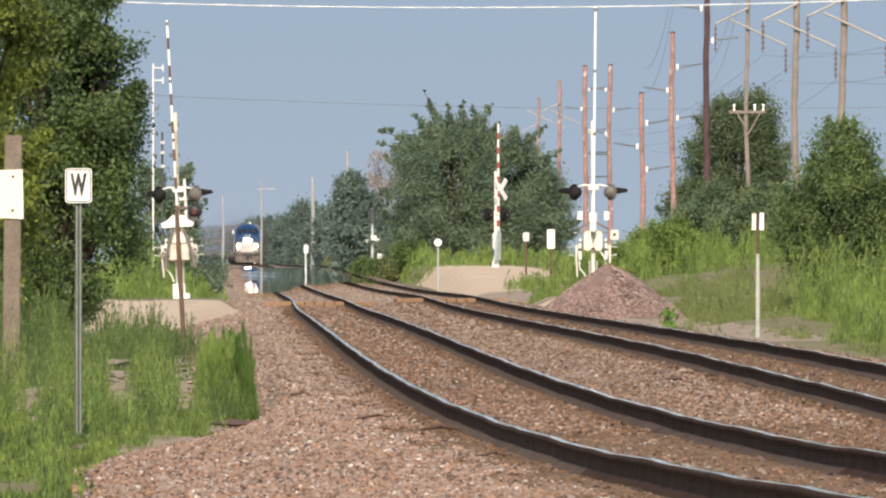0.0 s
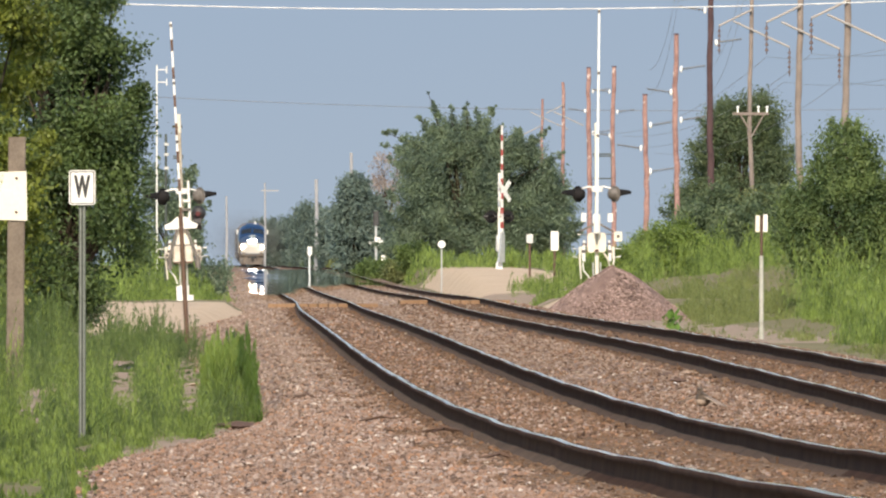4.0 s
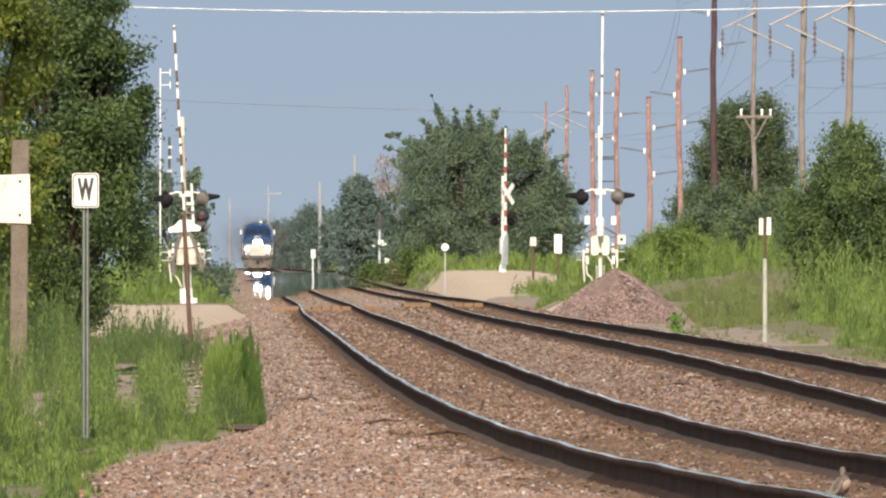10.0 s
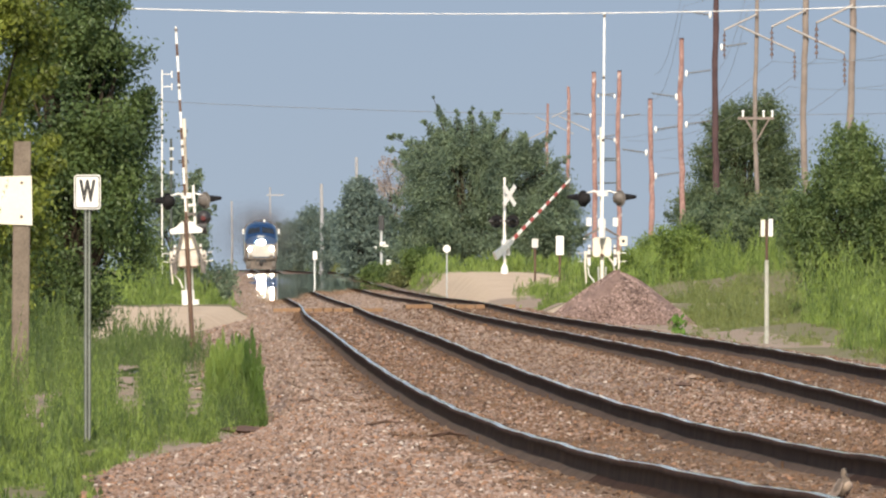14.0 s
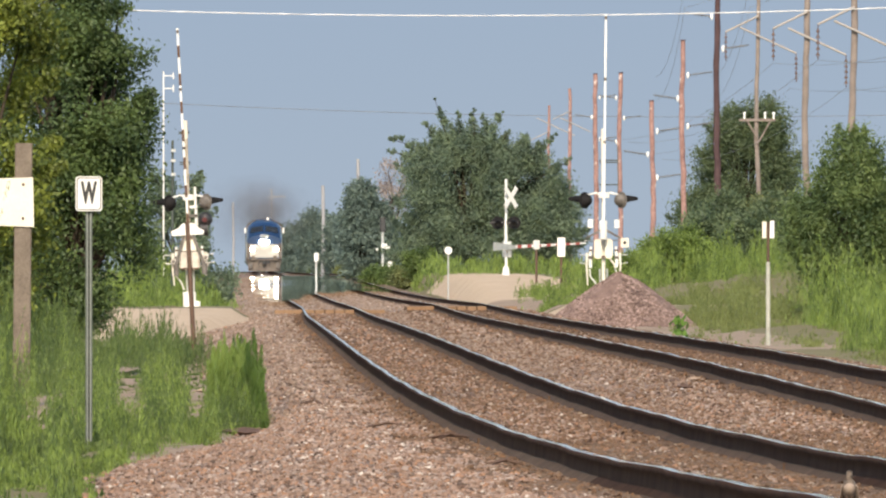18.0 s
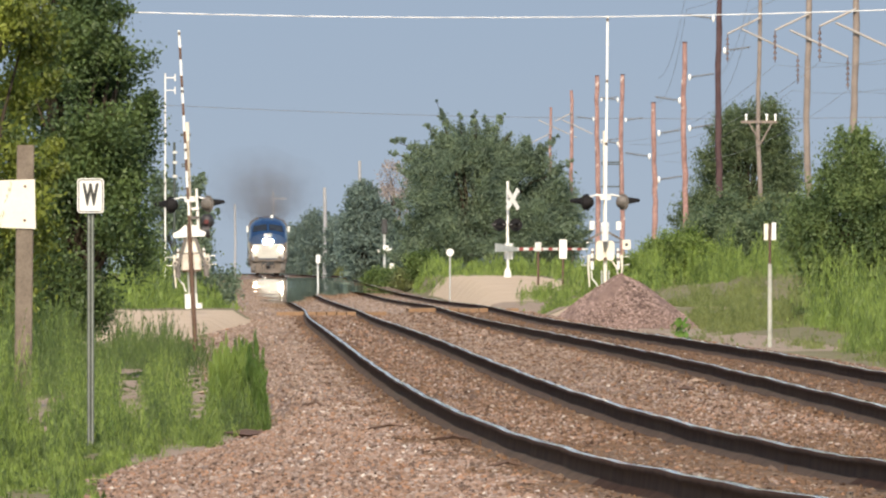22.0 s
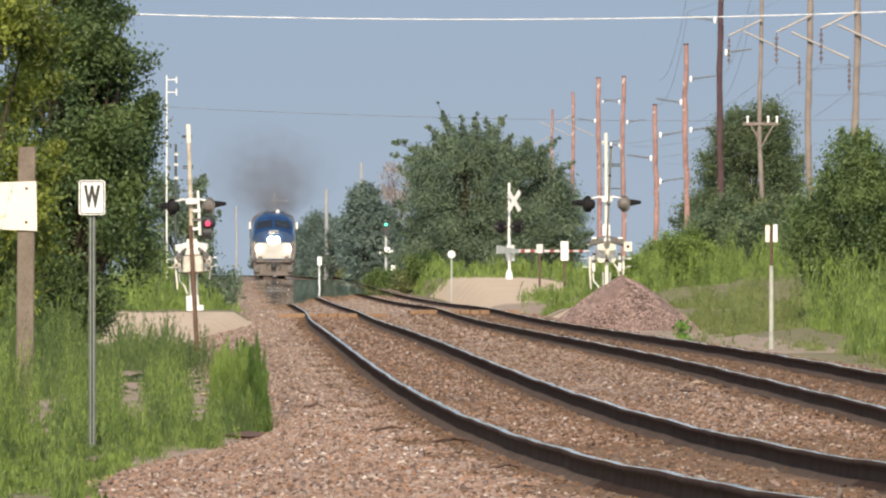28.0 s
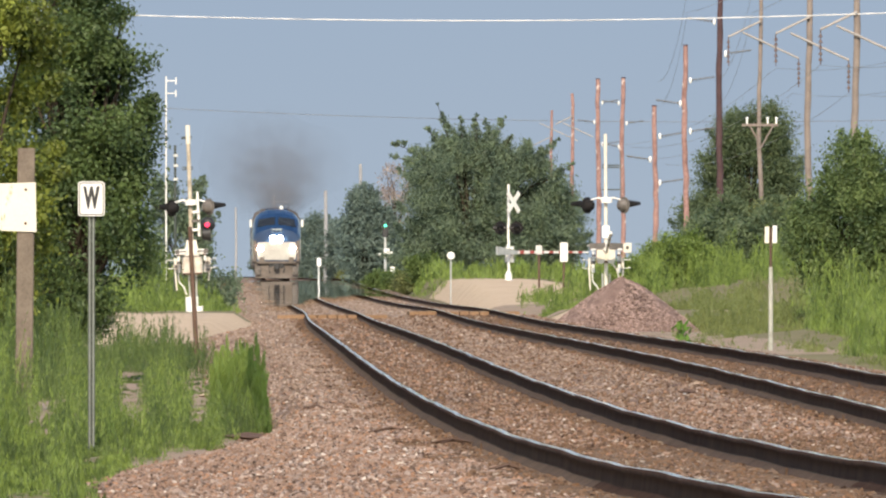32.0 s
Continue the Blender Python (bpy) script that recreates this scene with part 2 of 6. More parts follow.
hd.attribute_name = "dense"
hl.new(hd.outputs["Fac"], hb.inputs["Alpha"])
BARK = surface("bark", (0.025, 0.019, 0.014), (0.075, 0.058, 0.043), 0.9, scale=3, fine=20, bump=0.6, depth=0.02)
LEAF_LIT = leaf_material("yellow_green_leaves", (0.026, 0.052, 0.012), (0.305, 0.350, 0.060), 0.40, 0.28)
LEAF_DARK = leaf_material("deep_green_leaves", (0.030, 0.060, 0.026), (0.128, 0.188, 0.056), 0.36, 0.26)
# Lifted bluish greens for distant trees: haze is put into the leaf colour.
LEAF_MID_HAZE = leaf_material("haze_lifted_leaves", (0.088, 0.130, 0.098), (0.245, 0.315, 0.190), 0.48, 0.2)
LEAF_FAR_HAZE = leaf_material("haze_greyed_leaves", (0.115, 0.160, 0.140), (0.205, 0.268, 0.218), 0.48, 0.16)
LEAF_TALL = leaf_material("dusky_green_leaves", (0.060, 0.095, 0.050), (0.178, 0.228, 0.110), 0.44, 0.2)
LEAF_DEEPMID = leaf_material("fresh_deep_green_leaves", (0.058, 0.102, 0.040), (0.205, 0.275, 0.094), 0.44, 0.26)
LEAF_SCRUB = leaf_material("olive_scrub_leaves", (0.10, 0.125, 0.045), (0.27, 0.29, 0.11), 0.42)
LEAF_DRY = leaf_material("dry_brown_leaves", (0.20, 0.155, 0.135), (0.40, 0.34, 0.31), 0.2)
BLADE = leaf_material("fresh_weed_blades", (0.050, 0.088, 0.018), (0.285, 0.380, 0.082), 0.42)
BLADE_DEEP = leaf_material("dense_weed_plumes", (0.055, 0.12, 0.025), (0.17, 0.27, 0.06), 0.48)
BLADE_MID = leaf_material("bright_weed_plumes", (0.10, 0.17, 0.035), (0.27, 0.37, 0.09), 0.45)
# Darker weed green: shade between and behind tufts put into colour; also scrub.
BLADE_SHADE = leaf_material("shade_and_scrub_green", (0.040, 0.072, 0.018), (0.155, 0.215, 0.055), 0.40)
LEAF_PLANT = leaf_material("plant_leaves", (0.07, 0.15, 0.02), (0.17, 0.30, 0.05), 0.4)
BLADE_DRY = leaf_material("olive_grass_blades", (0.085, 0.11, 0.028), (0.245, 0.275, 0.088), 0.38)
DOVE = surface("dove_plumage", (0.085, 0.061, 0.046), (0.20, 0.152, 0.116), 0.8, scale=9, fine=70)
DOVEPALE = surface("pale_dove_feathers", (0.24, 0.175, 0.13), (0.42, 0.325, 0.255), 0.8, scale=9, fine=70)
DOVEWING = surface("dove_wing_feathers", (0.15, 0.105, 0.078), (0.33, 0.255, 0.20), 0.8, scale=14, fine=90)


# ---- mesh building ----
class Shape:
    """Collects vertices and faces of one mesh."""

    def __init__(self):
        self.v, self.f, self.m, self.smooth = [], [], [], []

    def put(self, verts, faces, mat=0, smooth=False):
        k = len(self.v)
        self.v += [tuple(p) for p in verts]
        for f in faces:
            self.f.append(tuple(i + k for i in f))
            self.m.append(mat)
            self.smooth.append(smooth)
        return self

    def box(self, c, size, mat=0, bevel=0.0, turn=None):
        """A box with chamfered upright edges where bevel is given."""
        x, y, z = (s / 2 for s in size)
        if bevel:
            b = min(bevel, x * 0.9, y * 0.9)
            ring = [(-x + b, -y), (x - b, -y), (x, -y + b), (x, y - b), (x - b, y), (-x + b, y), (-x, y - b), (-x, -y + b)]
        else:
            ring = [(-x, -y), (x, -y), (x, y), (-x, y)]
        n = len(ring)
        pts = [Vector((a, b2, h)) for h in (-z, z) for a, b2 in ring]
        if turn is not None:
            pts = [turn @ p for p in pts]
        pts = [p + Vector(c) for p in pts]
        faces = [(i, (i + 1) % n, n + (i + 1) % n, n + i) for i in range(n)]
        faces += [tuple(range(n - 1, -1, -1)), tuple(range(n, 2 * n))]
        return self.put(pts, faces, mat)

    def tube(self, path, radii, n=8, mat=0, smooth=True, caps=True):
        """A round bar along a path of points, with a radius for each."""
        path = [Vector(p) for p in path]
        pts, faces = [], []
        for i, p in enumerate(path):
            d = (path[min(i + 1, len(path) - 1)] - path[max(i - 1, 0)]).normalized()
            a = d.cross(Vector((0, 0, 1)) if abs(d.z) < 0.9 else Vector((1, 0, 0))).normalized()
            b = d.cross(a)
            for k in range(n):
                t = 2 * math.pi * k / n
                pts.append(p + (a * math.cos(t) + b * math.sin(t)) * radii[i])
        for i in range(len(path) - 1):
            for k in range(n):
                faces.append((i * n + k, i * n + (k + 1) % n, (i + 1) * n + (k + 1) % n, (i + 1) * n + k))
        self.put(pts, faces, mat, smooth)
        if caps:
            self.put(pts[:n], [tuple(range(n))], mat)
            self.put(pts[-n:], [tuple(range(n - 1, -1, -1))], mat)
        return self

    def ball(self, c, r, mat=0, n=10, rows=6, squash=(1, 1, 1)):
        pts, faces = [], []
        for j in range(rows + 1):
            ph = math.pi * j / rows
            for k in range(n):
                t = 2 * math.pi * k / n
                pts.append((c[0] + r * squash[0] * math.sin(ph) * math.cos(t), c[1] + r * squash[1] * math.sin(ph) * math.sin(t), c[2] + r * squash[2] * math.cos(ph)))
        for j in range(rows):
            for k in range(n):
                faces.append((j * n + k, (j + 1) * n + k, (j + 1) * n + (k + 1) % n, j * n + (k + 1) % n))
        return self.put(pts, faces, mat, True)

    def plate(self, outline, thick, at, axis="y", mat=0):
        """A flat plate: outline in (across, up), thickness along the axis."""
        n = len(outline)
        pts = []
        for s in (-thick / 2, thick / 2):
            for a, h in outline:
                pts.append((at[0] + a, at[1] + s, at[2] + h) if axis == "y" else (at[0] + s, at[1] + a, at[2] + h))
        faces = [tuple(range(n)), tuple(range(2 * n - 1, n - 1, -1))] + [(i, n + i, n + (i + 1) % n, (i + 1) % n) for i in range(n)]
        return self.put(pts, faces, mat)

    def mesh(self, name, mats):
        me = bpy.data.meshes.new(name)
        me.from_pydata(self.v, [], self.f)
        for m in mats if isinstance(mats, (list, tuple)) else [mats]:
            me.materials.append(m)
        me.polygons.foreach_set("material_index", self.m)
        me.polygons.foreach_set("use_smooth", self.smooth)
        me.update()
        return me


def part(name, shape, mats, parent, label=""):
    ob = new(name, shape.mesh(name, mats))
    ob.parent = parent
    return tagged(ob, label) if label else ob


def thing(name, label, category, m=None, group="", kind=""):
    ob = new(name)
    ob.empty_display_size = 0.2
    if m is not None:
        ob.matrix_basis = m
    return tagged(ob, label, category, group, kind)


def lump(name, shape, mats, label, category="", kind="", group=""):
    return tagged(new(name, shape.mesh(name, mats)), label, category, group, kind)


def rounded(w, h, r, steps=4):
    """Outline of a rectangle with round corners."""
    out = []
    for cx, cz, a0 in ((w / 2 - r, h / 2 - r, 0), (-w / 2 + r, h / 2 - r, 90), (-w / 2 + r, -h / 2 + r, 180), (w / 2 - r, -h / 2 + r, 270)):
        for k in range(steps + 1):
            a = radians(a0 + 90 * k / steps)
            out.append((cx + r * math.cos(a), cz + r * math.sin(a)))
    return out


# ---- plan of the line ----
STATION = [-90, 0, 90, 120, 150, 180, 215, 255, 310, 380, 470, 580, 760, 900, 1150, 1640, 2400, 2700, 2950, 3000, 3100, 3200, 3300, 3600, 4200]
CENTRE = [5.3, 4.05, 2.637, 2.177, 1.723, 1.306, 0.868, 0.431, -0.095, -0.689, -1.399, -2.205, -3.327, -4.46, -6.5, -10.52, -16.48, -18.82, -20.76, -21.2, -23.2, -27, -32, -55, -110]
LEVEL_A = [0.2, 0.2, 0.175, 0.076, -0.015, -0.063, -0.077, -0.061, -0.016, 0.038, 0.065, 0.046, 0.012, 0.03, 0.16, 0.77, 0.90, 0.94, 0.96, 0.96, 0.96, 0.96, 0.96, 0.96, 0.96]
LAND_B = [-0.15, -0.15, -0.146, -0.137, -0.126, -0.109, -0.078, -0.02, 0.041, 0.06, 0.059, 0.06, 0.118, 0.16, 0.55, 0.85, 1.05, 1.08, 1.1, 1.1, 1.1, 1.1, 1.1, 1.1, 1.1]
LEVEL_B = [-0.15, -0.15, -0.146, -0.137, -0.126, -0.109, -0.078, -0.02, 0.041, 0.06, 0.059, 0.06, 0.118, 0.10, 0.20, 0.77, 0.90, 0.94, 0.96, 0.96, 0.96, 0.96, 0.96, 0.96, 0.96]
SPACING = 3.71
K_ST = np.array(STATION, float)


def glide(values, d):
    v = np.array(values, float)
    d = np.asarray(d, float)
    m = np.gradient(v, K_ST)
    i = np.clip(np.searchsorted(K_ST, d) - 1, 0, len(v) - 2)
    h = K_ST[i + 1] - K_ST[i]
    t = (d - K_ST[i]) / h
    return (2 * t**3 - 3 * t**2 + 1) * v[i] + (t**3 - 2 * t**2 + t) * h * m[i] + (-2 * t**3 + 3 * t**2) * v[i + 1] + (t**3 - t**2) * h * m[i + 1]


def centre(d):
    return glide(CENTRE, d)


def step(x, a, b):
    t = np.clip((np.asarray(x, float) - a) / (b - a), 0, 1)
    return t * t * (3 - 2 * t)


def left_edge(d):
    """How far the ballast spreads left of the left track's centre: wide near the eye, narrow further on."""
    return np.interp(np.asarray(d, float), [200, 212, 225, 240, 257, 300, 400, 535, 620, 700], [3.6, 3.45, 2.95, 2.45, 2.05, 2.25, 2.7, 3.4, 3.2, 2.6])


def bed(d, u):
    """Top of the ballast at u metres right of the left track's centre."""
    w = step(u, 1.2, 2.5)
    top = (1 - w) * glide(LEVEL_A, d) + w * glide(LEVEL_B, d) - 0.17
    left = np.clip(-1.75 - np.asarray(u, float), 0, None) * 0.28 / (left_edge(d) - 1.75)
    right = np.clip(np.asarray(u, float) - SPACING - 1.9, 0, None) * 0.30
    return top - left - right


def ground_z(d, u):
    """The land beside the line: low on the left, rising on the right, level with the rails at the crossings."""
    d, u = np.asarray(d, float), np.asarray(u, float)
    rail = glide(LEVEL_A, d)
    low = -0.47
    left = rail + low
    cross = step(d, 560, 690) * (1 - step(d, 790, 860))
    left = left * (1 - cross) + (rail - 0.03) * cross
    far = step(d, 860, 1100)
    left = left * (1 - far) + (rail - 0.35) * far
    right = glide(LAND_B, d) - 0.42 + 0.75 * step(u, 8, 18) * step(d, 380, 560) * (1 - far) + 0.75 * step(u, 7, 10.5) * step(d, 760, 810) * (1 - step(d, 880, 1000))
    right = right + 0.73 * step(u, 6.4, 7.3) * step(d, 900, 1090) * (1 - step(d, 1320, 1400))
    rc = step(d, 690, 715) * (1 - step(d, 760, 800))
    right = right * (1 - rc) + (glide(LAND_B, d) - 0.03) * rc
    w = step(u, -1.0, 4.5)
    z = left * (1 - w) + right * w
    inside = np.clip(np.minimum(u + left_edge(d) + 0.1, SPACING + 2.9 - u) / 0.4, 0, 1)
    return z - 0.35 * inside


def land(x, d):
    return float(ground_z(d, x - float(centre(d))))


# ---- ground, ballast, rails ----
def sheet(name, ds, us, zf, mats, pick=None):
    s = Shape()
    dd, uu = np.meshgrid(ds, us, indexing="ij")
    xx, zz = centre(dd) + uu, zf(dd, uu)
    s.v = [tuple(p) for p in np.stack([xx, dd, zz], -1).reshape(-1, 3).tolist()]
    n = len(us)
    for i in range(len(ds) - 1):
        for j in range(n - 1):
            s.f.append((i * n + j, i * n + j + 1, (i + 1) * n + j + 1, (i + 1) * n + j))
            s.m.append(pick((ds[i] + ds[i + 1]) / 2, (us[j] + us[j + 1]) / 2) if pick else 0)
            s.smooth.append(True)
    return new(name, s.mesh(name, mats))


def land_kind(d, u):
    if 556 < d < 752 and -5.7 < u < -1.6:
        return 1
    if 728 < d < 745 and (u < -1 or 4 < u < 12):
        return 1
    if 955 < d < 1230 and 6.3 < u < 11:
        return 1
    if 752 < d <= 955 and 5.2 < u < 8.4:
        return 2
    if 470 < d < 690 and 5.5 < u < 9.4:
        return 2
    if d < 470 and 5.5 < u < 7.3:
        return 2
    if 258 < d < 400 and -4.6 < u < -2.2:
        return 2
    if d < 330 and -left_edge(d) - 0.55 < u < -1:
        return 2
    return 0


d_rows = np.concatenate([np.arange(-80, 90, 10), np.arange(90, 300, 3), np.arange(300, 900, 6), np.arange(900, 1700, 20), np.geomspace(1700, 4900, 60)])
u_cols = np.concatenate([-np.geomspace(400, 14, 14), np.arange(-12, 18, 0.4), np.geomspace(19, 400, 14)])


def rough_ground(d, u):
    n = 0.022 * np.sin(u * 2.3 + d * 0.11) * np.sin(d * 0.07 + u * 0.7) + 0.008 * np.sin(u * 5.1 - d * 0.31)
    return ground_z(d, u) + n


tagged(sheet("ground", d_rows, u_cols, rough_ground, [EARTH, GRAVEL, DIRT], land_kind), "grassy ground with pale gravel aprons at the crossings", kind="structure")

bd = np.concatenate([np.arange(-80, 100, 6), np.arange(100, 420, 1.5), np.arange(420, 1000, 4), np.geomspace(1000, 4000, 90)])
bu = np.concatenate([np.arange(-4.6, -1.6, 0.2), np.arange(-1.6, SPACING + 1.9, 0.3), np.arange(SPACING + 2.0, SPACING + 4.4, 0.3)])


def rough_bed(d, u):
    return bed(d, u) + 0.005 * np.sin(d * 1.7 + u * 3.1) + 0.005 * np.sin(d * 0.63 - u * 5.3)


def near_rail(u):
    return min(abs(u - q) for q in (-0.7525, 0.7525, SPACING - 0.7525, SPACING + 0.7525))


def bed_kind(d, u):
    if 752 < d < 1300:
        return 0 if u > SPACING + 1.15 and d > 900 else 2
    return 1 if near_rail(u) < 0.27 or abs(u) < 0.75 or 2.7 < u < SPACING + 1.2 else 0


tagged(sheet("ballast", bd, bu, rough_bed, [BALLAST, RUSTBED, FARBED], bed_kind), "brown and pink crushed stone ballast under both tracks", kind="structure")


def rail(side, level, name):
    """One running rail: dark foot and web, polished head."""
    ds = np.concatenate([np.arange(-60, 100, 10), np.arange(100, 420, 2.0), np.arange(420, 1000, 5), np.geomspace(1000, 3900, 120)])
    prof = [(-0.075, -0.17), (-0.075, -0.155), (-0.020, -0.118), (-0.012, -0.042), (-0.036, -0.034), (-0.036, -0.006), (-0.024, -0.001), (-0.014, 0.0), (0.014, 0.0), (0.024, -0.001), (0.036, -0.006), (0.036, -0.034), (0.012, -0.042), (0.020, -0.118), (0.075, -0.155), (0.075, -0.17)]
    s = Shape()
    cx, cz = centre(ds) + side, glide(level, ds)
    n = len(prof)
    for i, d in enumerate(ds):
        wob = 0.004 * math.sin(d * 0.21 + side * 3) + 0.003 * math.sin(d * 0.47 + side) + 0.002 * math.sin(d * 0.93)
        for a, h in prof:
            s.v.append((cx[i] + a, float(d), cz[i] + h + wob))
    for i in range(len(ds) - 1):
        for k in range(n - 1):
            s.f.append((i * n + k, i * n + k + 1, (i + 1) * n + k + 1, (i + 1) * n + k))
            s.m.append((3, 3 if ds[i] > 150 else 0, 0, 0, 0, 0, 2, 1, 2, 0, 0, 0, 0, 3, 3)[k])
            s.smooth.append(k not in (6, 7, 8))
    return part("rail", s, [RUST, RAILHEAD, RAILEDGE, RAILDUST], name)


def mirage(d0, d1):
    """The layer of hot air just over the far rails, which mirrors what stands behind it at a grazing angle; it thins out at its ragged edges."""
    ds, us = np.arange(d0, d1, 4.0), np.arange(-2.4, 5.6, 0.2)
    dd, uu = np.meshgrid(ds, us, indexing="ij")
    ripple = 0.00045 * np.sin(dd * 0.19 + 1.3 * np.sin(uu * 2.1)) + 0.0014 * np.sin(dd * 0.067 + uu * 1.4) + 0.0002 * np.sin(dd * 0.41 - uu * 3.7)
    w = step(uu, 1.2, 2.5)
    zz = (1 - w) * glide(LEVEL_A, dd) + w * glide(LEVEL_B, dd) + 0.02 + ripple
    s, n = Shape(), len(us)
    s.v = [tuple(p) for p in np.stack([centre(dd) + uu, dd, zz], -1).reshape(-1, 3).tolist()]
    for i in range(len(ds) - 1):
        for j in range(n - 1):
            s.f.append((i * n + j, i * n + j + 1, (i + 1) * n + j + 1, (i + 1) * n + j))
            s.m.append(0)
            s.smooth.append(True)
    ragged = 0.12 * np.sin(dd * 0.05 + uu) + 0.10 * np.sin(dd * 0.21 - uu * 2) + 0.10 * np.sin(uu * 4.3 + dd * 0.03)
    front = 800 + 105 * np.clip(uu + 1.5, 0, 2.6) + 25 * np.sin(uu * 3.1) + 12 * np.sin(uu * 7.7 + 1)
    dense = step(dd, front, front + 70) * step(uu + ragged, -1.75, -1.25) * (1 - step(uu + 3 * ragged, 3.2, 5.2))
    ob = new("mirage", s.mesh("mirage", HOTAIR))
    ob.data.attributes.new("dense", "FLOAT", "POINT").data.foreach_set("value", dense.ravel().astype(np.float32))
    ob.visible_shadow = False
    tagged(ob, "mirroring layer of hot air over the far rails", kind="structure")


mirage(780, 1612)

TRACKS = []
for off, level in ((0.0, LEVEL_A), (SPACING, LEVEL_B)):
    track = thing("railway_track", "pair of worn steel rails on ballasted ties, dipping and rising", "track", group="tracks")
    TRACKS.append(track)
    rail(off - 0.7525, level, track)
    rail(off + 0.7525, level, track)


def ties():
    me = Shape().box((0, 0, 0), (2.6, 0.23, 0.16), bevel=0.015).mesh("tie", TIE)
    for off, level, name in ((0.0, LEVEL_A, TRACKS[0]), (SPACING, LEVEL_B, TRACKS[1])):
        for k in range(150):
            d = 113 + 0.55 * k
            o = new("tie", me)
            o.parent = name
            o.matrix_basis = pose(float(centre(d)) + off + 0.02 * math.sin(k * 7.7), d, float(glide(level, d)) - 0.17 - 0.073 + 0.006 * math.sin(k * 3.3), 0, 0, 0.8 + 0.4 * math.sin(k * 5.1))


def rail_anchors():
    """Loose spikes and anchors that stand proud beside the rails here and there."""
    me = Shape().box((0, 0, 0.02), (0.016, 0.02, 0.05), bevel=0.005).put([(-0.014, -0.014, 0.045), (0.014, -0.014, 0.045), (0.014, 0.014, 0.045), (-0.014, 0.014, 0.045), (0, 0, 0.056)], [(0, 1, 4), (1, 2, 4), (2, 3, 4), (3, 0, 4), (3, 2, 1, 0)]).mesh("spike", RAILDUST)
    for off, level, name in ((0.0, LEVEL_A, TRACKS[0]), (SPACING, LEVEL_B, TRACKS[1])):
        for side in (-0.7525, 0.7525):
            d = 118.0
            while d < 330:
                o = new("spike", me)
                o.parent = name
                o.matrix_basis = pose(float(centre(d)) + off + side - 0.095, d, float(glide(level, d)) - 0.165, rnd.uniform(-8, 8), rnd.uniform(-10, 10), 0)
                d += rnd.uniform(40, 95)


rail_anchors()


# ---- planting ----
def leaf_cloud(s, centres, spread, count, size, mat=0, flat=1.0):
    """Small folded leaves gathered round clump centres."""
    c = np.array(centres)[nrg.integers(0, len(centres), count)]
    p = c + nrg.normal(0, 1, (count, 3)) * spread * np.array([1, 1, flat])
    ax = nrg.normal(0, 1, (count, 3))
    ax[:, 2] -= 0.4
    ax /= np.linalg.norm(ax, axis=1)[:, None]
    bx = np.cross(ax, nrg.normal(0, 1, (count, 3)))
    bx /= np.linalg.norm(bx, axis=1)[:, None] + 1e-9
    L = size * nrg.uniform(0.6, 1.4, count)[:, None]
    W = L * 0.42
    quad = np.stack([p - ax * L * 0.5, p + bx * W * 0.6, p + ax * L * 0.5, p - bx * W * 0.6], 1)
    k = len(s.v)
    s.v += [tuple(q) for q in quad.reshape(-1, 3).tolist()]
    s.f += [(k + 4 * i, k + 4 * i + 1, k + 4 * i + 2, k + 4 * i + 3) for i in range(count)]
    s.m += [mat] * count
    s.smooth += [False] * count


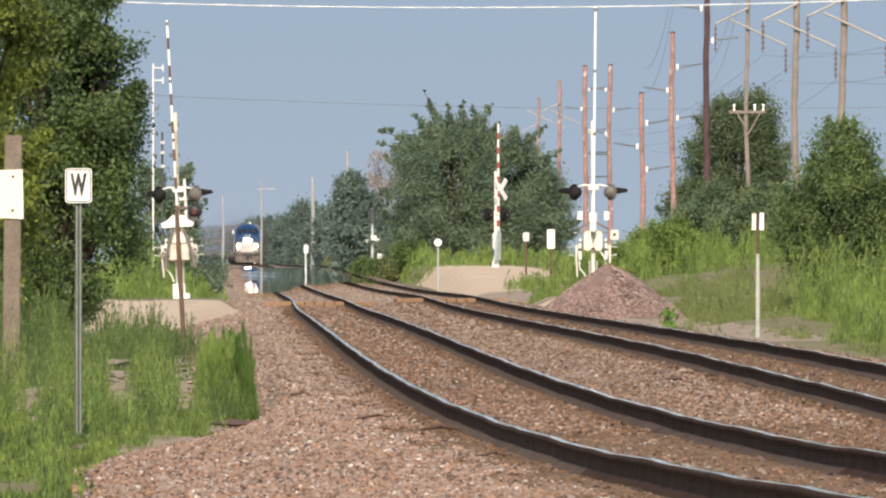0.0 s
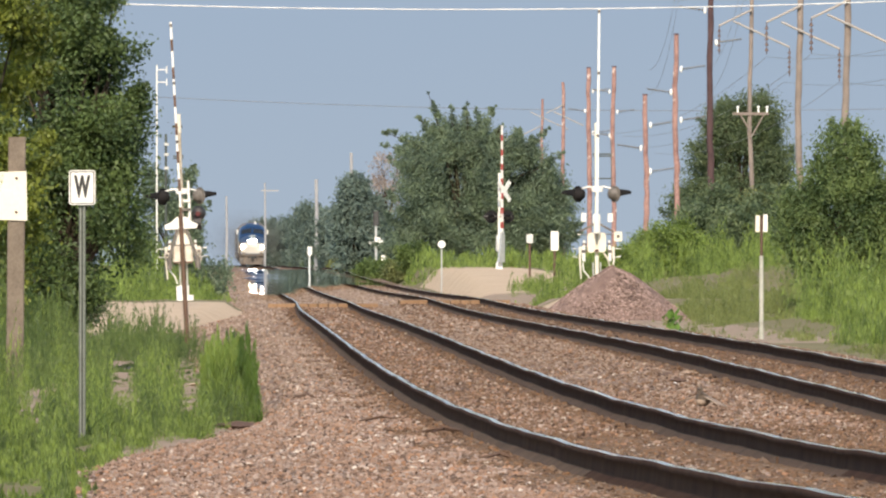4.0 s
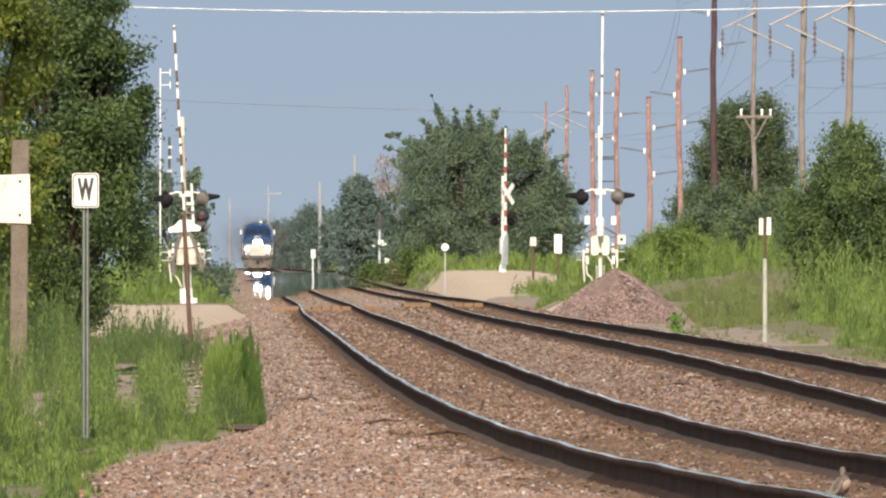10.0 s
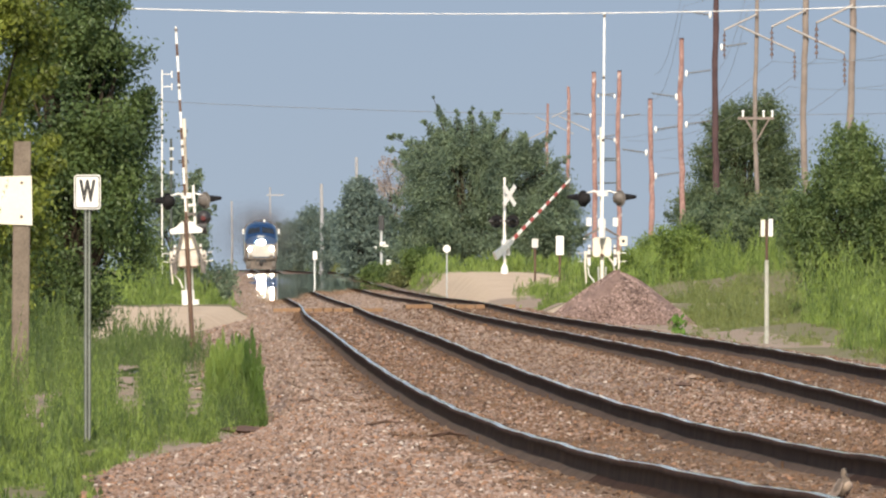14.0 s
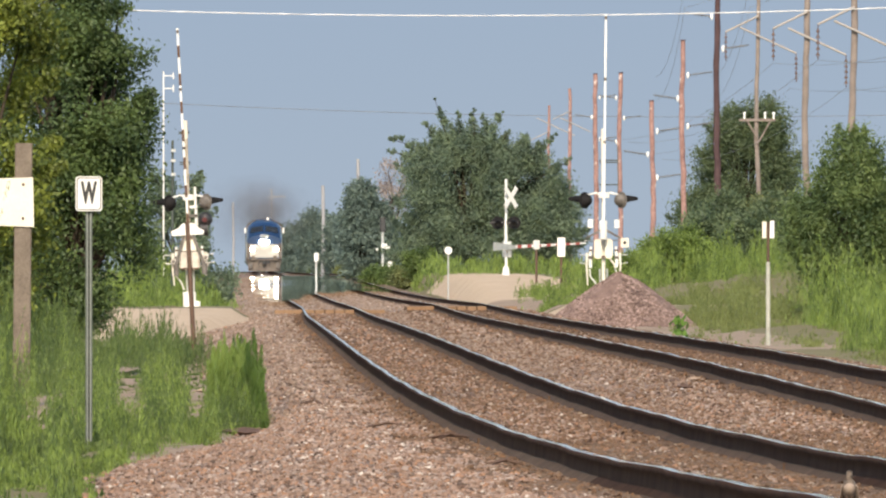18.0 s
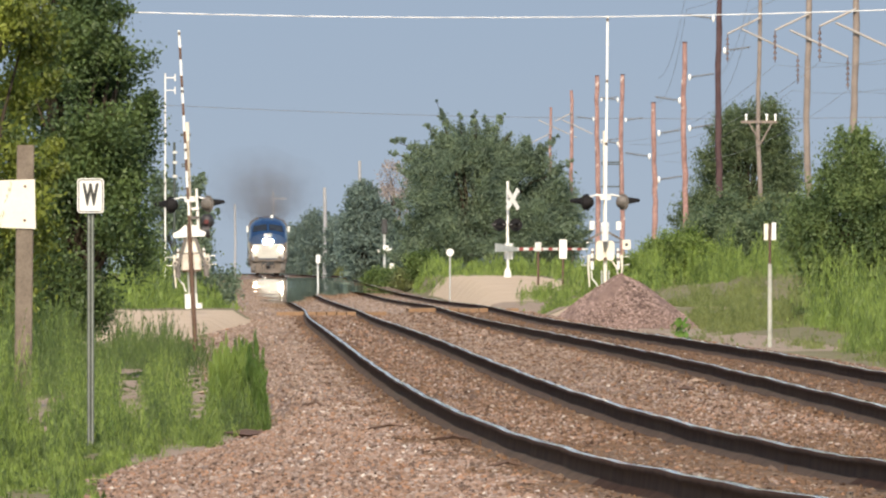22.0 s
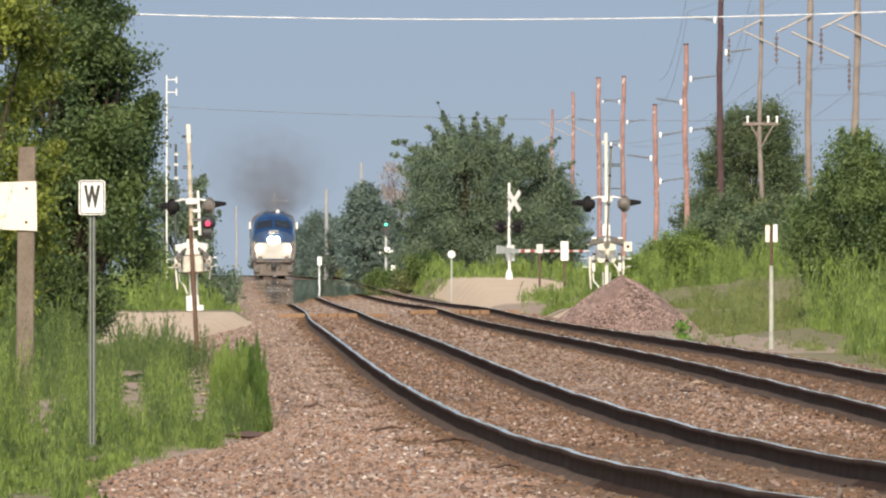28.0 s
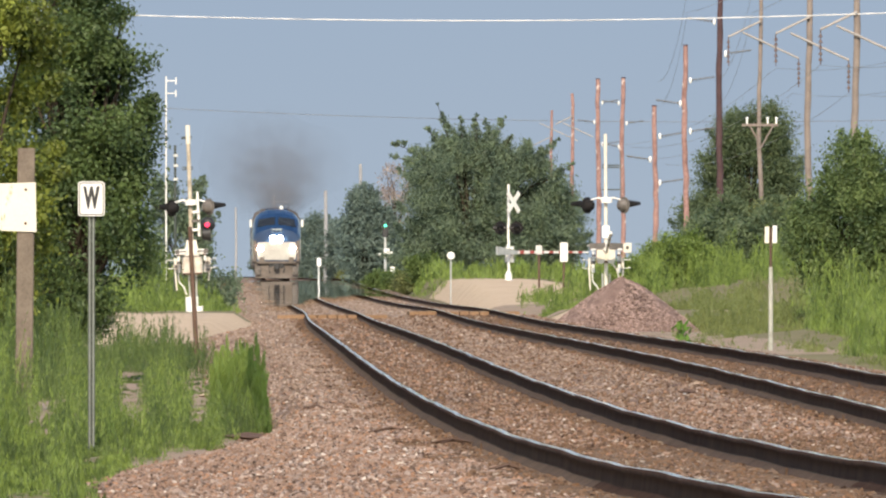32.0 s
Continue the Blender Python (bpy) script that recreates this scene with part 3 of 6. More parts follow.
def tree(x, d, lobes, leaves, leaf, mats, label, trunk_r=0.16, clumps=60, spread=0.28, name="tree", group="trees", sprays=()):
    """Trunk, forking limbs that end in clumps, and a crown of loose leaves. Lobes: (dx, z, rx, ry, rz, share)."""
    z0 = land(x, d) - 0.15
    root = thing(name, label, "tree" if name == "tree" else name, pose(x, d, z0), group)
    wood, crown = Shape(), Shape()
    low = min(l[1] - l[4] for l in lobes)
    fork = max(0.5, low + 0.4 * (lobes[0][1] - low))
    wood.tube([(0, 0, 0), (rnd.uniform(-.1, .1), 0, fork * 0.5), (0, 0, fork)], [trunk_r, trunk_r * 0.8, trunk_r * 0.6], 8)
    total = sum(l[5] for l in lobes)
    for dx, z, rx, ry, rz, share in lobes:
        n = max(3, int(clumps * share / total))
        cs = []
        for i in range(n):
            v = Vector((rnd.gauss(0, 1), rnd.gauss(0, 1), rnd.gauss(0, 1))).normalized()
            r = rnd.uniform(0.45, 1.02) ** 0.6
            c = Vector((dx + v.x * rx * r, v.y * ry * r, max(0.15, z + v.z * rz * r)))
            cs.append(tuple(c))
            if i % 3 == 0:
                mid = Vector((dx * 0.5, 0, (fork + z) / 2)) * 0.5 + c * 0.5
                wood.tube([(0, 0, fork * rnd.uniform(0.6, 1)), mid, c], [trunk_r * 0.45, trunk_r * 0.25, trunk_r * 0.06], 5, caps=False)
        if share >= 0.3 and name == "tree":
            for i in range(max(2, n // 4)):
                v = Vector((rnd.gauss(0, 1), rnd.gauss(0, 0.5), rnd.gauss(0.35, 0.8))).normalized()
                c = Vector((dx + v.x * rx * 0.95, v.y * ry * 0.95, z + v.z * rz * 0.95))
                go = (v + Vector((rnd.uniform(-.4, .4), 0, 0.7))).normalized() * (0.55 + 0.12 * rx) * rnd.uniform(0.5, 1.1) * min(1, 2.4 * spread)
                tip = [tuple(c + go * (q / 5)) for q in range(6)]
                leaf_cloud(crown, tip[:4], spread * 0.32, int(leaves * share / total / n * 0.55), leaf * 0.8)
                leaf_cloud(crown, tip[3:], spread * 0.16, int(leaves * share / total / n * 0.22), leaf * 0.8)
        leaf_cloud(crown, cs, min(spread, 0.06 + 0.3 * min(rx, rz)), int(leaves * share / total), leaf)
    for xa, za, xb, zb in sprays:
        w = abs(xb - xa) + abs(zb - za)
        w8 = 0.07 * w
        xb, zb = xa + (xb - xa) * rnd.uniform(0.9, 1.1), za + (zb - za) * rnd.uniform(0.95, 1.15)
        line = [(xa + (xb - xa) * q / 8 + rnd.uniform(-w8, w8), rnd.uniform(-.3, .3), za + (zb - za) * q / 8 + rnd.uniform(-w8, w8)) for q in range(9)]
        wood.tube([(xa * 0.7, 0, za - 0.6), line[0], line[8]], [trunk_r * 0.2, trunk_r * 0.12, trunk_r * 0.03], 5, caps=False)
        for q, c in enumerate(line):
            leaf_cloud(crown, [c], spread * (0.46 - 0.042 * q) * rnd.uniform(0.5, 1.2), int(85 * w * (1.15 - q / 9) * rnd.uniform(0.4, 1.3)), leaf)
    part("trunk", wood, BARK, root)
    part("crown", crown, mats, root)
    return root


# ---- left side: whistle post, board, leaning post ----
def whistle_post():
    d, x = 236, -3.192
    z0, zc = -0.549, 1.759
    root = thing("whistle_sign", "white W sign on a perforated steel channel post among weeds", "sign", pose(x, d, z0))
    post = Shape()
    h = zc + 0.15 - z0
    post.plate([(-0.032, 0), (0.032, 0), (0.032, h), (-0.032, h)], 0.006, (0, 0.028, 0))
    for sx in (-1, 1):
        post.box((sx * 0.0275, 0.015, h / 2), (0.009, 0.024, h))
    lips = Shape()
    for sx in (-1, 1):
        lips.box((sx * 0.016, 0.018, h / 2), (0.008, 0.012, h))
    p = part("post", post, POSTGREY, root, "dull steel channel post")
    part("lip", lips, LIPSTEEL, p, "paler channel edges")
    holes = Shape()
    for i in range(int(h / 0.05)):
        holes.box((0, 0.0235, 0.05 + i * 0.05), (0.011, 0.003, 0.02))
    tagged(part("perforation", holes, BLACK, p), kind="stuff")
    face = Shape().plate(rounded(0.241, 0.315, 0.028), 0.006, (0, -0.02, zc - z0))
    f = part("sign_plate", face, WHITE, root)
    rim = Shape()
    o, i2 = rounded(0.220, 0.294, 0.022), rounded(0.204, 0.279, 0.018)
    n = len(o)
    rim.put([(a, -0.0275, zc - z0 + b) for a, b in o] + [(a, -0.0275, zc - z0 + b) for a, b in i2], [(k, (k + 1) % n, n + (k + 1) % n, n + k) for k in range(n)])
    part("border", rim, BLACK, f)
    txt = bpy.data.curves.new("letter", "FONT")
    txt.body, txt.size, txt.align_x, txt.align_y, txt.extrude, txt.offset = "W", 0.19, "CENTER", "CENTER", 0.002, 0.010
    t = new("letter", txt)
    txt.materials.append(BLACK)
    t.parent = f
    t.matrix_basis = pose(0.0, -0.027, zc - z0 - 0.0, 90) @ Matrix.Diagonal((0.66, 1.36, 1, 1))


def board_post():
    d = 300
    root = thing("board_post", "grey timber post with a blank cream notice board", "post", pose(-4.839, d, -0.5, 0, 0.6, 0))
    h = 2.532 - -0.5
    post = Shape().box((0, 0, h / 2), (0.20, 0.15, h), bevel=0.012)
    part("post", post, OLDWOOD, root)
    zb = 1.854 - -0.5
    b = Shape().plate([(-0.47, -0.27), (0.128, -0.288), (0.112, 0.285), (-0.47, 0.26)], 0.02, (0, -0.09, zb))
    board = part("notice_board", b, CREAM, root)
    for zz in (-0.19, 0.2):
        part("bolt", Shape().tube([(-0.0, -0.098, zb + zz), (-0.0, -0.112, zb + zz)], [0.018, 0.015], 8), RUSTPOST, board)


def leaning_post():
    d = 440
    x0, z0, x1, z1 = -4.16, -0.411, -4.289, 1.891
    root = thing("leaning_pole", "thin leaning rusty steel pole in low weeds", "pole", pose(x0, d, z0 - 0.1))
    dx, dz = x1 - x0, z1 - z0 + 0.1
    part("shaft", Shape().tube([(0, 0, 0), (dx, 0, dz)], [0.044, 0.038], 10), RUSTPOST, root)


whistle_post()
board_post()
leaning_post()


# ---- crossings ----
LENSES = {}


def turning_lens(parent, at, r, unlit, lit, label):
    """A lens with a dark face and a lit one, back to back, that turns about its upright axis."""
    s = Shape()
    s.tube([(0, -0.002, 0), (0, -0.022, 0)], [r, r * 0.85], 14, 0)
    s.tube([(0, 0.002, 0), (0, 0.022, 0)], [r, r * 0.85], 14, 1)
    ob = part("lens", s, [unlit, lit], parent, label)
    ob.location = at
    return ob


def light_pair(root, z, half, face_x, lens=None, big=1.0):
    """Two flashing lamps with round backplates and pointed visors; they face off along the road or along the line."""
    for s in (-1, 1):
        c = Vector((s * half, 0, z))
        out = Vector((s * 0.80, 0.60, 0)) if face_x else Vector((0, -1, 0))
        side = out.cross(Vector((0, 0, 1)))
        back = Shape()
        back.tube([c - out * 0.02, c + out * 0.02], [0.225 * big, 0.225 * big], 20, smooth=False)
        back.tube([c - out * 0.20, c - out * 0.15, c - out * 0.02], [0.06, 0.14, 0.18], 14)
        b = part("backplate", back, VISOR if s < 0 or not face_x else LAMPGREY, root)
        part("lens", Shape().tube([c + out * 0.02, c + out * 0.035], [0.14, 0.10], 14), lens or REDLENS, b, "dark lamp lens" if lens else "red lamp lens")
        vis, pts, f, n = Shape(), [], [], 9
        for k in range(n):
            a = math.pi * (k / (n - 1) * 1.3 - 0.15)
            for e, r in ((0.03, 0.15), (0.52, 0.06), (0.52, 0.05), (0.03, 0.135)):
                pts.append(c + out * e + side * math.cos(a) * r + Vector((0, 0, math.sin(a) * r + 0.06 * e)))
        for k in range(n - 1):
            for q in range(4):
                f.append((4 * k + q, 4 * k + (q + 1) % 4, 4 * k + 4 + (q + 1) % 4, 4 * k + 4 + q))
        vis.put(pts, f)
        part("visor", vis, VISOR, b)


def gate_arm(parent, length, flat, stripes, tone):
    """Tapering arm along +z from its pivot, wrapped in coloured bands; flat: the axis of its broad side."""
    w0, w1, th = 0.14, 0.07, 0.055
    size = lambda w, t: (w, t) if flat == "x" else (t, w)
    ax, ay = size(w0, th)
    bx, by = size(w1, th)
    z0, z1 = 0.2, length
    core = Shape().put([(-ax / 2, -ay / 2, z0), (ax / 2, -ay / 2, z0), (ax / 2, ay / 2, z0), (-ax / 2, ay / 2, z0), (-bx / 2, -by / 2, z1), (bx / 2, -by / 2, z1), (bx / 2, by / 2, z1), (-bx / 2, by / 2, z1)],
                       [(0, 1, 5, 4), (1, 2, 6, 5), (2, 3, 7, 6), (3, 0, 4, 7), (3, 2, 1, 0), (4, 5, 6, 7)])
    arm = new("gate_arm", core.mesh("gate_arm", WHITE))
    arm.parent = parent
    for i in range(stripes):
        a = 0.5 + (length - 0.6) * (i + 0.1) / stripes
        f = a / length
        sx, sy = size(w0 + (w1 - w0) * f + 0.012, th + 0.012)
        part("red_band", Shape().box((0, 0, a + 0.2 * (length - 0.6) / stripes), (sx, sy, 0.42 * (length - 0.6) / stripes)), tone, arm)
    return arm


def crossing_signal(label, x, d, z0, mast_h, light_z, away, arm_len, rung_side, lean):
    root = thing("crossing_signal", label, "crossing signal", pose(x, d, z0, 0, lean, 0), group="crossing signals")
    part("mast", Shape().tube([(0, 0, 0), (0, 0, mast_h)], [0.062, 0.052] if away > 0 else [0.055, 0.044], 12), TANPAINT if away > 0 else PALEMAST, root)
    part("mast_cap", Shape().tube([(0, 0, mast_h - 0.5), (0, 0, mast_h)], [0.068, 0.062] if away > 0 else [0.05, 0.046], 12), CREAM, root, "pale mast top")
    part("base", Shape().box((-0.04, 0, 0.2), (0.34, 0.34, 0.40), bevel=0.06).box((0.1, 0, 0.07), (0.3, 0.3, 0.14), bevel=0.05) if away > 0 else Shape().tube([(0, 0, 0), (0, 0, 0.18), (0, 0, 0.38), (0, 0, 0.46)], [0.13, 0.12, 0.09, 0.07], 12), WHITE, root)
    light_pair(root, light_z, 0.50, True)
    part("light_bracket", Shape().tube([(-0.5, 0, light_z + 0.12), (-0.2, 0, light_z + 0.2), (0, 0, light_z + 0.12), (0.2, 0, light_z + 0.2), (0.5, 0, light_z + 0.12)], [0.025, 0.03, 0.04, 0.03, 0.025], 8), GALV, root)
    part("bracket_hub", Shape().box((0.02, -0.1, light_z + 0.14), (0.3, 0.2, 0.15), bevel=0.05), WHITE, root)
    for k in range(6):
        zz = light_z + 0.42 + (0.36, 0.66, 0.36, 0.52, 0.4, 0.4)[k] * 0.92 * k
        if zz < mast_h - 0.3:
            part("step_rung", Shape().tube([(-rung_side * 0.10, 0.03, zz), (rung_side * (0.18 if away > 0 else 0.42), 0.03, zz)], [0.02, 0.02], 6), POSTGREY, root)
    if away < 0:
        part("ladder_rail", Shape().tube([(0.40, 0.03, light_z + 0.05), (0.41, 0.03, light_z + 0.7), (0.40, 0.03, mast_h - 0.5)], [0.016, 0.014, 0.014], 6), LAMPGREY, root, "thin outer ladder rail")
    if away > 0:
        mech = Shape()
        for s in (-1, 1):
            mech.box((s * 0.16, -0.2, 1.26), (0.235, 0.32, 0.44), bevel=0.05)
        mb = part("gate_mechanism", mech, TANPALE, root, "weathered cream gate mechanism case")
        part("upper_plate", Shape().plate([(-0.20, 1.49), (0.20, 1.49), (0.13, 1.92), (-0.13, 1.92)], 0.16, (0, -0.22, 0)), PALEMAST, mb, "weathered pale upper plate")
        # Dark bar between the cases stands for the shade in their gap.
        part("case_gap_shade", Shape().box((0, -0.2, 1.26), (0.075, 0.26, 0.42)), RUSTPOST, mb)
        part("case_seam", Shape().box((0, -0.2, 1.02), (0.5, 0.3, 0.05), bevel=0.02), RUSTPOST, mb)
        part("case_edge", Shape().box((0, -0.2, 1.485), (0.52, 0.34, 0.03), bevel=0.02), LAMPGREY, mb)
        for s, z in ((-1, 1.22), (1, 1.3), (1, 1.12)):
            part("relay_cover", Shape().tube([(s * 0.43, -0.3, z), (s * 0.43, -0.38, z)], [0.085, 0.07], 12), TANPALE, mb, "round relay cover")
            part("relay_face", Shape().tube([(s * 0.43, -0.381, z), (s * 0.43, -0.39, z)], [0.045, 0.045], 10), LAMPGREY, mb)
    else:
        mb = part("gate_mechanism", Shape().plate(rounded(0.21, 0.54, 0.085), 0.14, (-0.145, -0.12, 1.56)), CREAM, root, "cream gate mechanism case")
        part("second_case", Shape().plate(rounded(0.21, 0.54, 0.085), 0.14, (0.145, -0.12, 1.56)), CREAM, mb, "cream gate mechanism case")
        part("case_clamp", Shape().box((0, -0.13, 1.34), (0.30, 0.1, 0.07), bevel=0.02), RUSTPOST, mb)
        part("cross_pin", Shape().tube([(-0.52, -0.1, 1.78), (0.46, -0.1, 1.79)], [0.016, 0.016], 6), GALV, mb)
        part("stay", Shape().tube([(0.14, -0.1, 1.34), (0.30, -0.1, 1.12), (0.36, -0.1, 0.84)], [0.025, 0.03, 0.02], 7), CREAM, mb)
    for s in (-1, 1):
        part("conduit", Shape().tube([(s * 0.34, -0.2, 1.62), (s * 0.36, -0.2, 1.30), (s * 0.35, -0.2, 1.05)], [0.03, 0.05, 0.045], 7), WHITE, root)
        part("conduit_band", Shape().tube([(s * 0.355, -0.2, 1.36), (s * 0.355, -0.2, 1.28)], [0.06, 0.06], 8), LAMPGREY, root)
        part("conduit_band", Shape().tube([(s * 0.345, -0.2, 1.54), (s * 0.345, -0.2, 1.50)], [0.05, 0.05], 8), RUSTPOST, root)
        part("hanging_cable", Shape().tube([(s * 0.44, -0.22, 1.45), (s * 0.46, -0.22, 1.1), (s * 0.43, -0.22, 0.70 + 0.12 * s)], [0.045, 0.03, 0.02], 7), CREAM, root)
        part("base_strut", Shape().tube([(s * 0.1, -0.1, 1.02), (s * 0.09, -0.05, 0.40)], [0.028, 0.028], 6), GALV, root)
        part("short_bar", Shape().tube([(s * 0.4, -0.2, 1.15), (s * 0.66, -0.2, 1.18)], [0.014, 0.014], 6), GALV, root)
        part("short_bar", Shape().tube([(s * 0.4, -0.2, 1.38), (s * 0.66, -0.2, 1.40)], [0.014, 0.014], 6), GALV, root)
    part("loose_cable", Shape().tube([(-0.38, -0.22, 1.02), (-0.36, -0.22, 0.8), (-0.24, -0.2, 0.66), (-0.17, -0.15, 0.45)], [0.022] * 4, 6), WHITE, root)
    if away > 0:
        part("bracket_post", Shape().tube([(0.22, -0.06, light_z - 0.78), (0.20, -0.06, light_z + 0.42)], [0.045, 0.035], 8), WHITE, root)
        for k in range(3):
            part("bracket_clamp", Shape().box((0.15 - 0.02 * k, -0.08, light_z - 0.12 - 0.24 * k), (0.22, 0.12, 0.07), bevel=0.03), (WHITE, LAMPGREY, WHITE)[k], root)
    else:
        part("mast_plate", Shape().plate(rounded(0.20, 0.34, 0.03), 0.03, (0.0, -0.09, light_z - 0.72)), WHITE, root)
    if away < 0:
        part("bonding_sign", Shape().plate(rounded(0.22, 0.26, 0.03), 0.01, (0.58, -0.25, 1.72)), CREAM, root)
        part("sign_spot", Shape().tube([(0.58, -0.258, 1.72), (0.58, -0.266, 1.72)], [0.045, 0.045], 10), BLACK, root)
    if away > 0:
        part("lower_lamp", Shape().tube([(0.30, -0.12, light_z - 0.72), (0.52, -0.12, light_z - 0.72)], [0.16, 0.2], 14), BLACK, root)
        part("lower_lamp", Shape().ball((0.46, -0.1, light_z - 0.46), 0.2), BLACK, root)
        LENSES["red"] = (turning_lens(root, (0.44, -0.34, light_z - 0.48), 0.072, REDLENS, LITLENS, "red lamp lens"), (0.44, -0.34, light_z - 0.48))
    arm = gate_arm(root, arm_len, "y", 7 if away > 0 else 0, RUSTPOST)
    arm.matrix_basis = pose(0, -0.42, 1.62)
    part("yoke", Shape().plate([(-0.44, 0.30), (0.40, 0.30), (0.43, 0.40), (0.26, 0.50), (0.13, 0.62), (-0.14, 0.62), (-0.26, 0.50), (-0.46, 0.42)], 0.14, (0, 0.02, 0)) if away > 0 else Shape().box((0, 0.02, 0.40), (0.17, 0.14, 0.42), bevel=0.06), WHITE, arm, "white arm yoke")
    for s in (-1, 1):
        if away < 0:
            part("side_box", Shape().box((s * 0.36, 0.0, 0.62), (0.14, 0.045, 0.23), bevel=0.02), WHITE, arm)
            roof = Shape().put([(s * x, y, z) for y in (0.02, 0.2) for x, z in ((0.03, 0.50), (0.46, 0.26), (0.46, 0.20), (0.03, 0.43))], [(0, 1, 2, 3), (7, 6, 5, 4), (0, 4, 5, 1), (1, 5, 6, 2), (2, 6, 7, 3), (3, 7, 4, 0)])
            part("counterweight_plate", roof, LAMPGREY, arm, "dull grey counterweight plate")
        else:
            part("counterweight_arm", Shape().plate([(s * 0.34, -0.50), (s * 0.42, -0.50), (s * 0.12, 0.42), (s * 0.05, 0.42)][::s], 0.03, (0, 0, 0)), LAMPGREY, arm)
            part("counterweight", Shape().box((s * 0.38, 0, -0.62), (0.14, 0.12, 0.30), bevel=0.04), LAMPGREY, arm)
    for f in (0.45, 0.72, 0.985):
        part("arm_lamp", Shape().tube([(0, -0.03, arm_len * f), (0, -0.07, arm_len * f)], [0.04, 0.045], 8), LAMPGREY, arm)
    return root, arm


left_signal, left_arm = crossing_signal("tan mast crossing signal with white gear and a striped gate", -6.697, 698, 0.10, 5.0, 2.893 - 0.10, 1, 5.85, -1, -1.9)
right_signal, right_arm = crossing_signal("pale mast crossing signal with rungs and a white gate", 4.414, 706, 0.10, 4.907 - 0.10, 2.976 - 0.10, -1, 6.3, 1, -0.3)


def far_signal():
    d, x, z0 = 1150, 2.871, 0.86
    root = thing("crossing_signal", "white crossbuck mast with black lamps and striped gate arm", "crossing signal", pose(x, d, z0), group="crossing signals")
    part("mast", Shape().tube([(rnd.uniform(-0.018, 0.018), 0, 4.25 * k / 20) for k in range(21)], [0.065 * rnd.uniform(0.85, 1.1) for k in range(21)], 10), WHITE, root)
    part("base", Shape().tube([(0, 0, 0), (0, 0, 0.25), (0, 0, 0.4)], [0.18, 0.15, 0.09], 10), WHITE, root)
    turn = Matrix.Rotation(radians(50), 4, "Z")
    for a in (48, -48):
        bl = Shape().box((0, 0, 0), (1.15, 0.03, 0.22))
        o = part("crossbuck_blade", bl, WHITE, root)
        o.matrix_basis = Matrix.Translation((0.22, -0.12 - (0.03 if a > 0 else 0), 3.45)) @ turn @ Matrix.Rotation(radians(a), 4, "Y")
    light_pair(root, 2.32, 0.36, False, BLACK, 1.3)
    part("light_bracket", Shape().tube([(-0.7, 0, 2.32), (0.55, 0, 2.32)], [0.06, 0.06], 8), BLACK, root)
    part("gate_mechanism", Shape().box((0.05, 0.2, 1.15), (0.4, 0.3, 0.7), bevel=0.04), GALV, root)
    arm = gate_arm(root, 5.1, "x", 7, RED)
    cw = Shape()
    cw.plate([(-0.25, -0.95), (0.12, -0.95), (0.1, 0.4), (-0.06, 0.4)], 0.12, (0, 0, 0))
    part("counterweight", cw, GALV, arm, "grey counterweight plate")
    return root, arm


far_root, far_arm = far_signal()


# ---- crossing deck ----
def crossing_deck(d0, d1):
    deck = thing("crossing_deck", "worn timber planks of the crossing between the rails", "crossing deck", pose(0, 0, 0))
    for off, level in ((0.0, LEVEL_A), (SPACING, LEVEL_B)):
        for k, u in enumerate((-1.42, -1.16, -0.90, -0.56, -0.28, 0.0, 0.28, 0.56, 0.90, 1.16, 1.42)):
            xm = float(centre((d0 + d1) / 2)) + off + u
            zz = float(glide(level, (d0 + d1) / 2)) - 0.11
            s = Shape().box((0, 0, 0), (0.255, d1 - d0, 0.10), bevel=0.01)
            p = part("plank", s, PLANK, deck)
            p.matrix_basis = pose(xm, (d0 + d1) / 2, zz + 0.004 * (k % 3), 0, 0, 0.43)


PLANK = surface("orange_brown_plank", (0.20, 0.115, 0.065), (0.32, 0.20, 0.12), 0.9, scale=2, fine=25, per_object=0.25)
crossing_deck(731, 742)


# ---- gravel pile ----
def pile_fall(r):
    """Height of the heap from its top to its foot: rounded peak, straight flanks, spread toe."""
    return 0.96 * max(0.0, 1 - r ** 1.3)


def gravel_pile():
    x, d = 4.459, 650
    z0 = land(x, d) - 0.1
    h = 1.032 - z0
    s = Shape()
    rows, n = 14, 40
    for j in range(rows + 1):
        r = j / rows
        for k in range(n):
            t = 2 * math.pi * k / n
            w = 1 + 0.06 * math.sin(2 * t + 1) + 0.04 * math.sin(5 * t)
            hh = h * pile_fall(r) * (1 + 0.05 * math.sin(3 * t + 4 * r)) + rnd.uniform(-0.03, 0.03) * (1 - r * 0.7)
            s.v.append((math.cos(t) * r * 1.92 * w, math.sin(t) * r * 2.2 * w, hh))
    for j in range(rows):
        for k in range(n):
            s.f.append((j * n + k, (j + 1) * n + k, (j + 1) * n + (k + 1) % n, j * n + (k + 1) % n))
            s.m.append(0)
            s.smooth.append(True)
    root = thing("gravel_pile", "heap of purplish brown crushed stone beside the track", "gravel pile", pose(x, d, z0))
    part("mound", s, PILE, root)
    st = Shape()
    for i in range(9000):
        t, r = rnd.uniform(0, 2 * math.pi), math.sqrt(rnd.random())
        w = 1 + 0.06 * math.sin(2 * t + 1) + 0.04 * math.sin(5 * t)
        hh = h * pile_fall(r)
        stone_into(st, (math.cos(t) * r * 1.92 * w, math.sin(t) * r * 2.2 * w, hh), rnd.uniform(0.018, 0.055))
    tagged(part("stone_cover", st, PILE_STONE, root), kind="stuff")


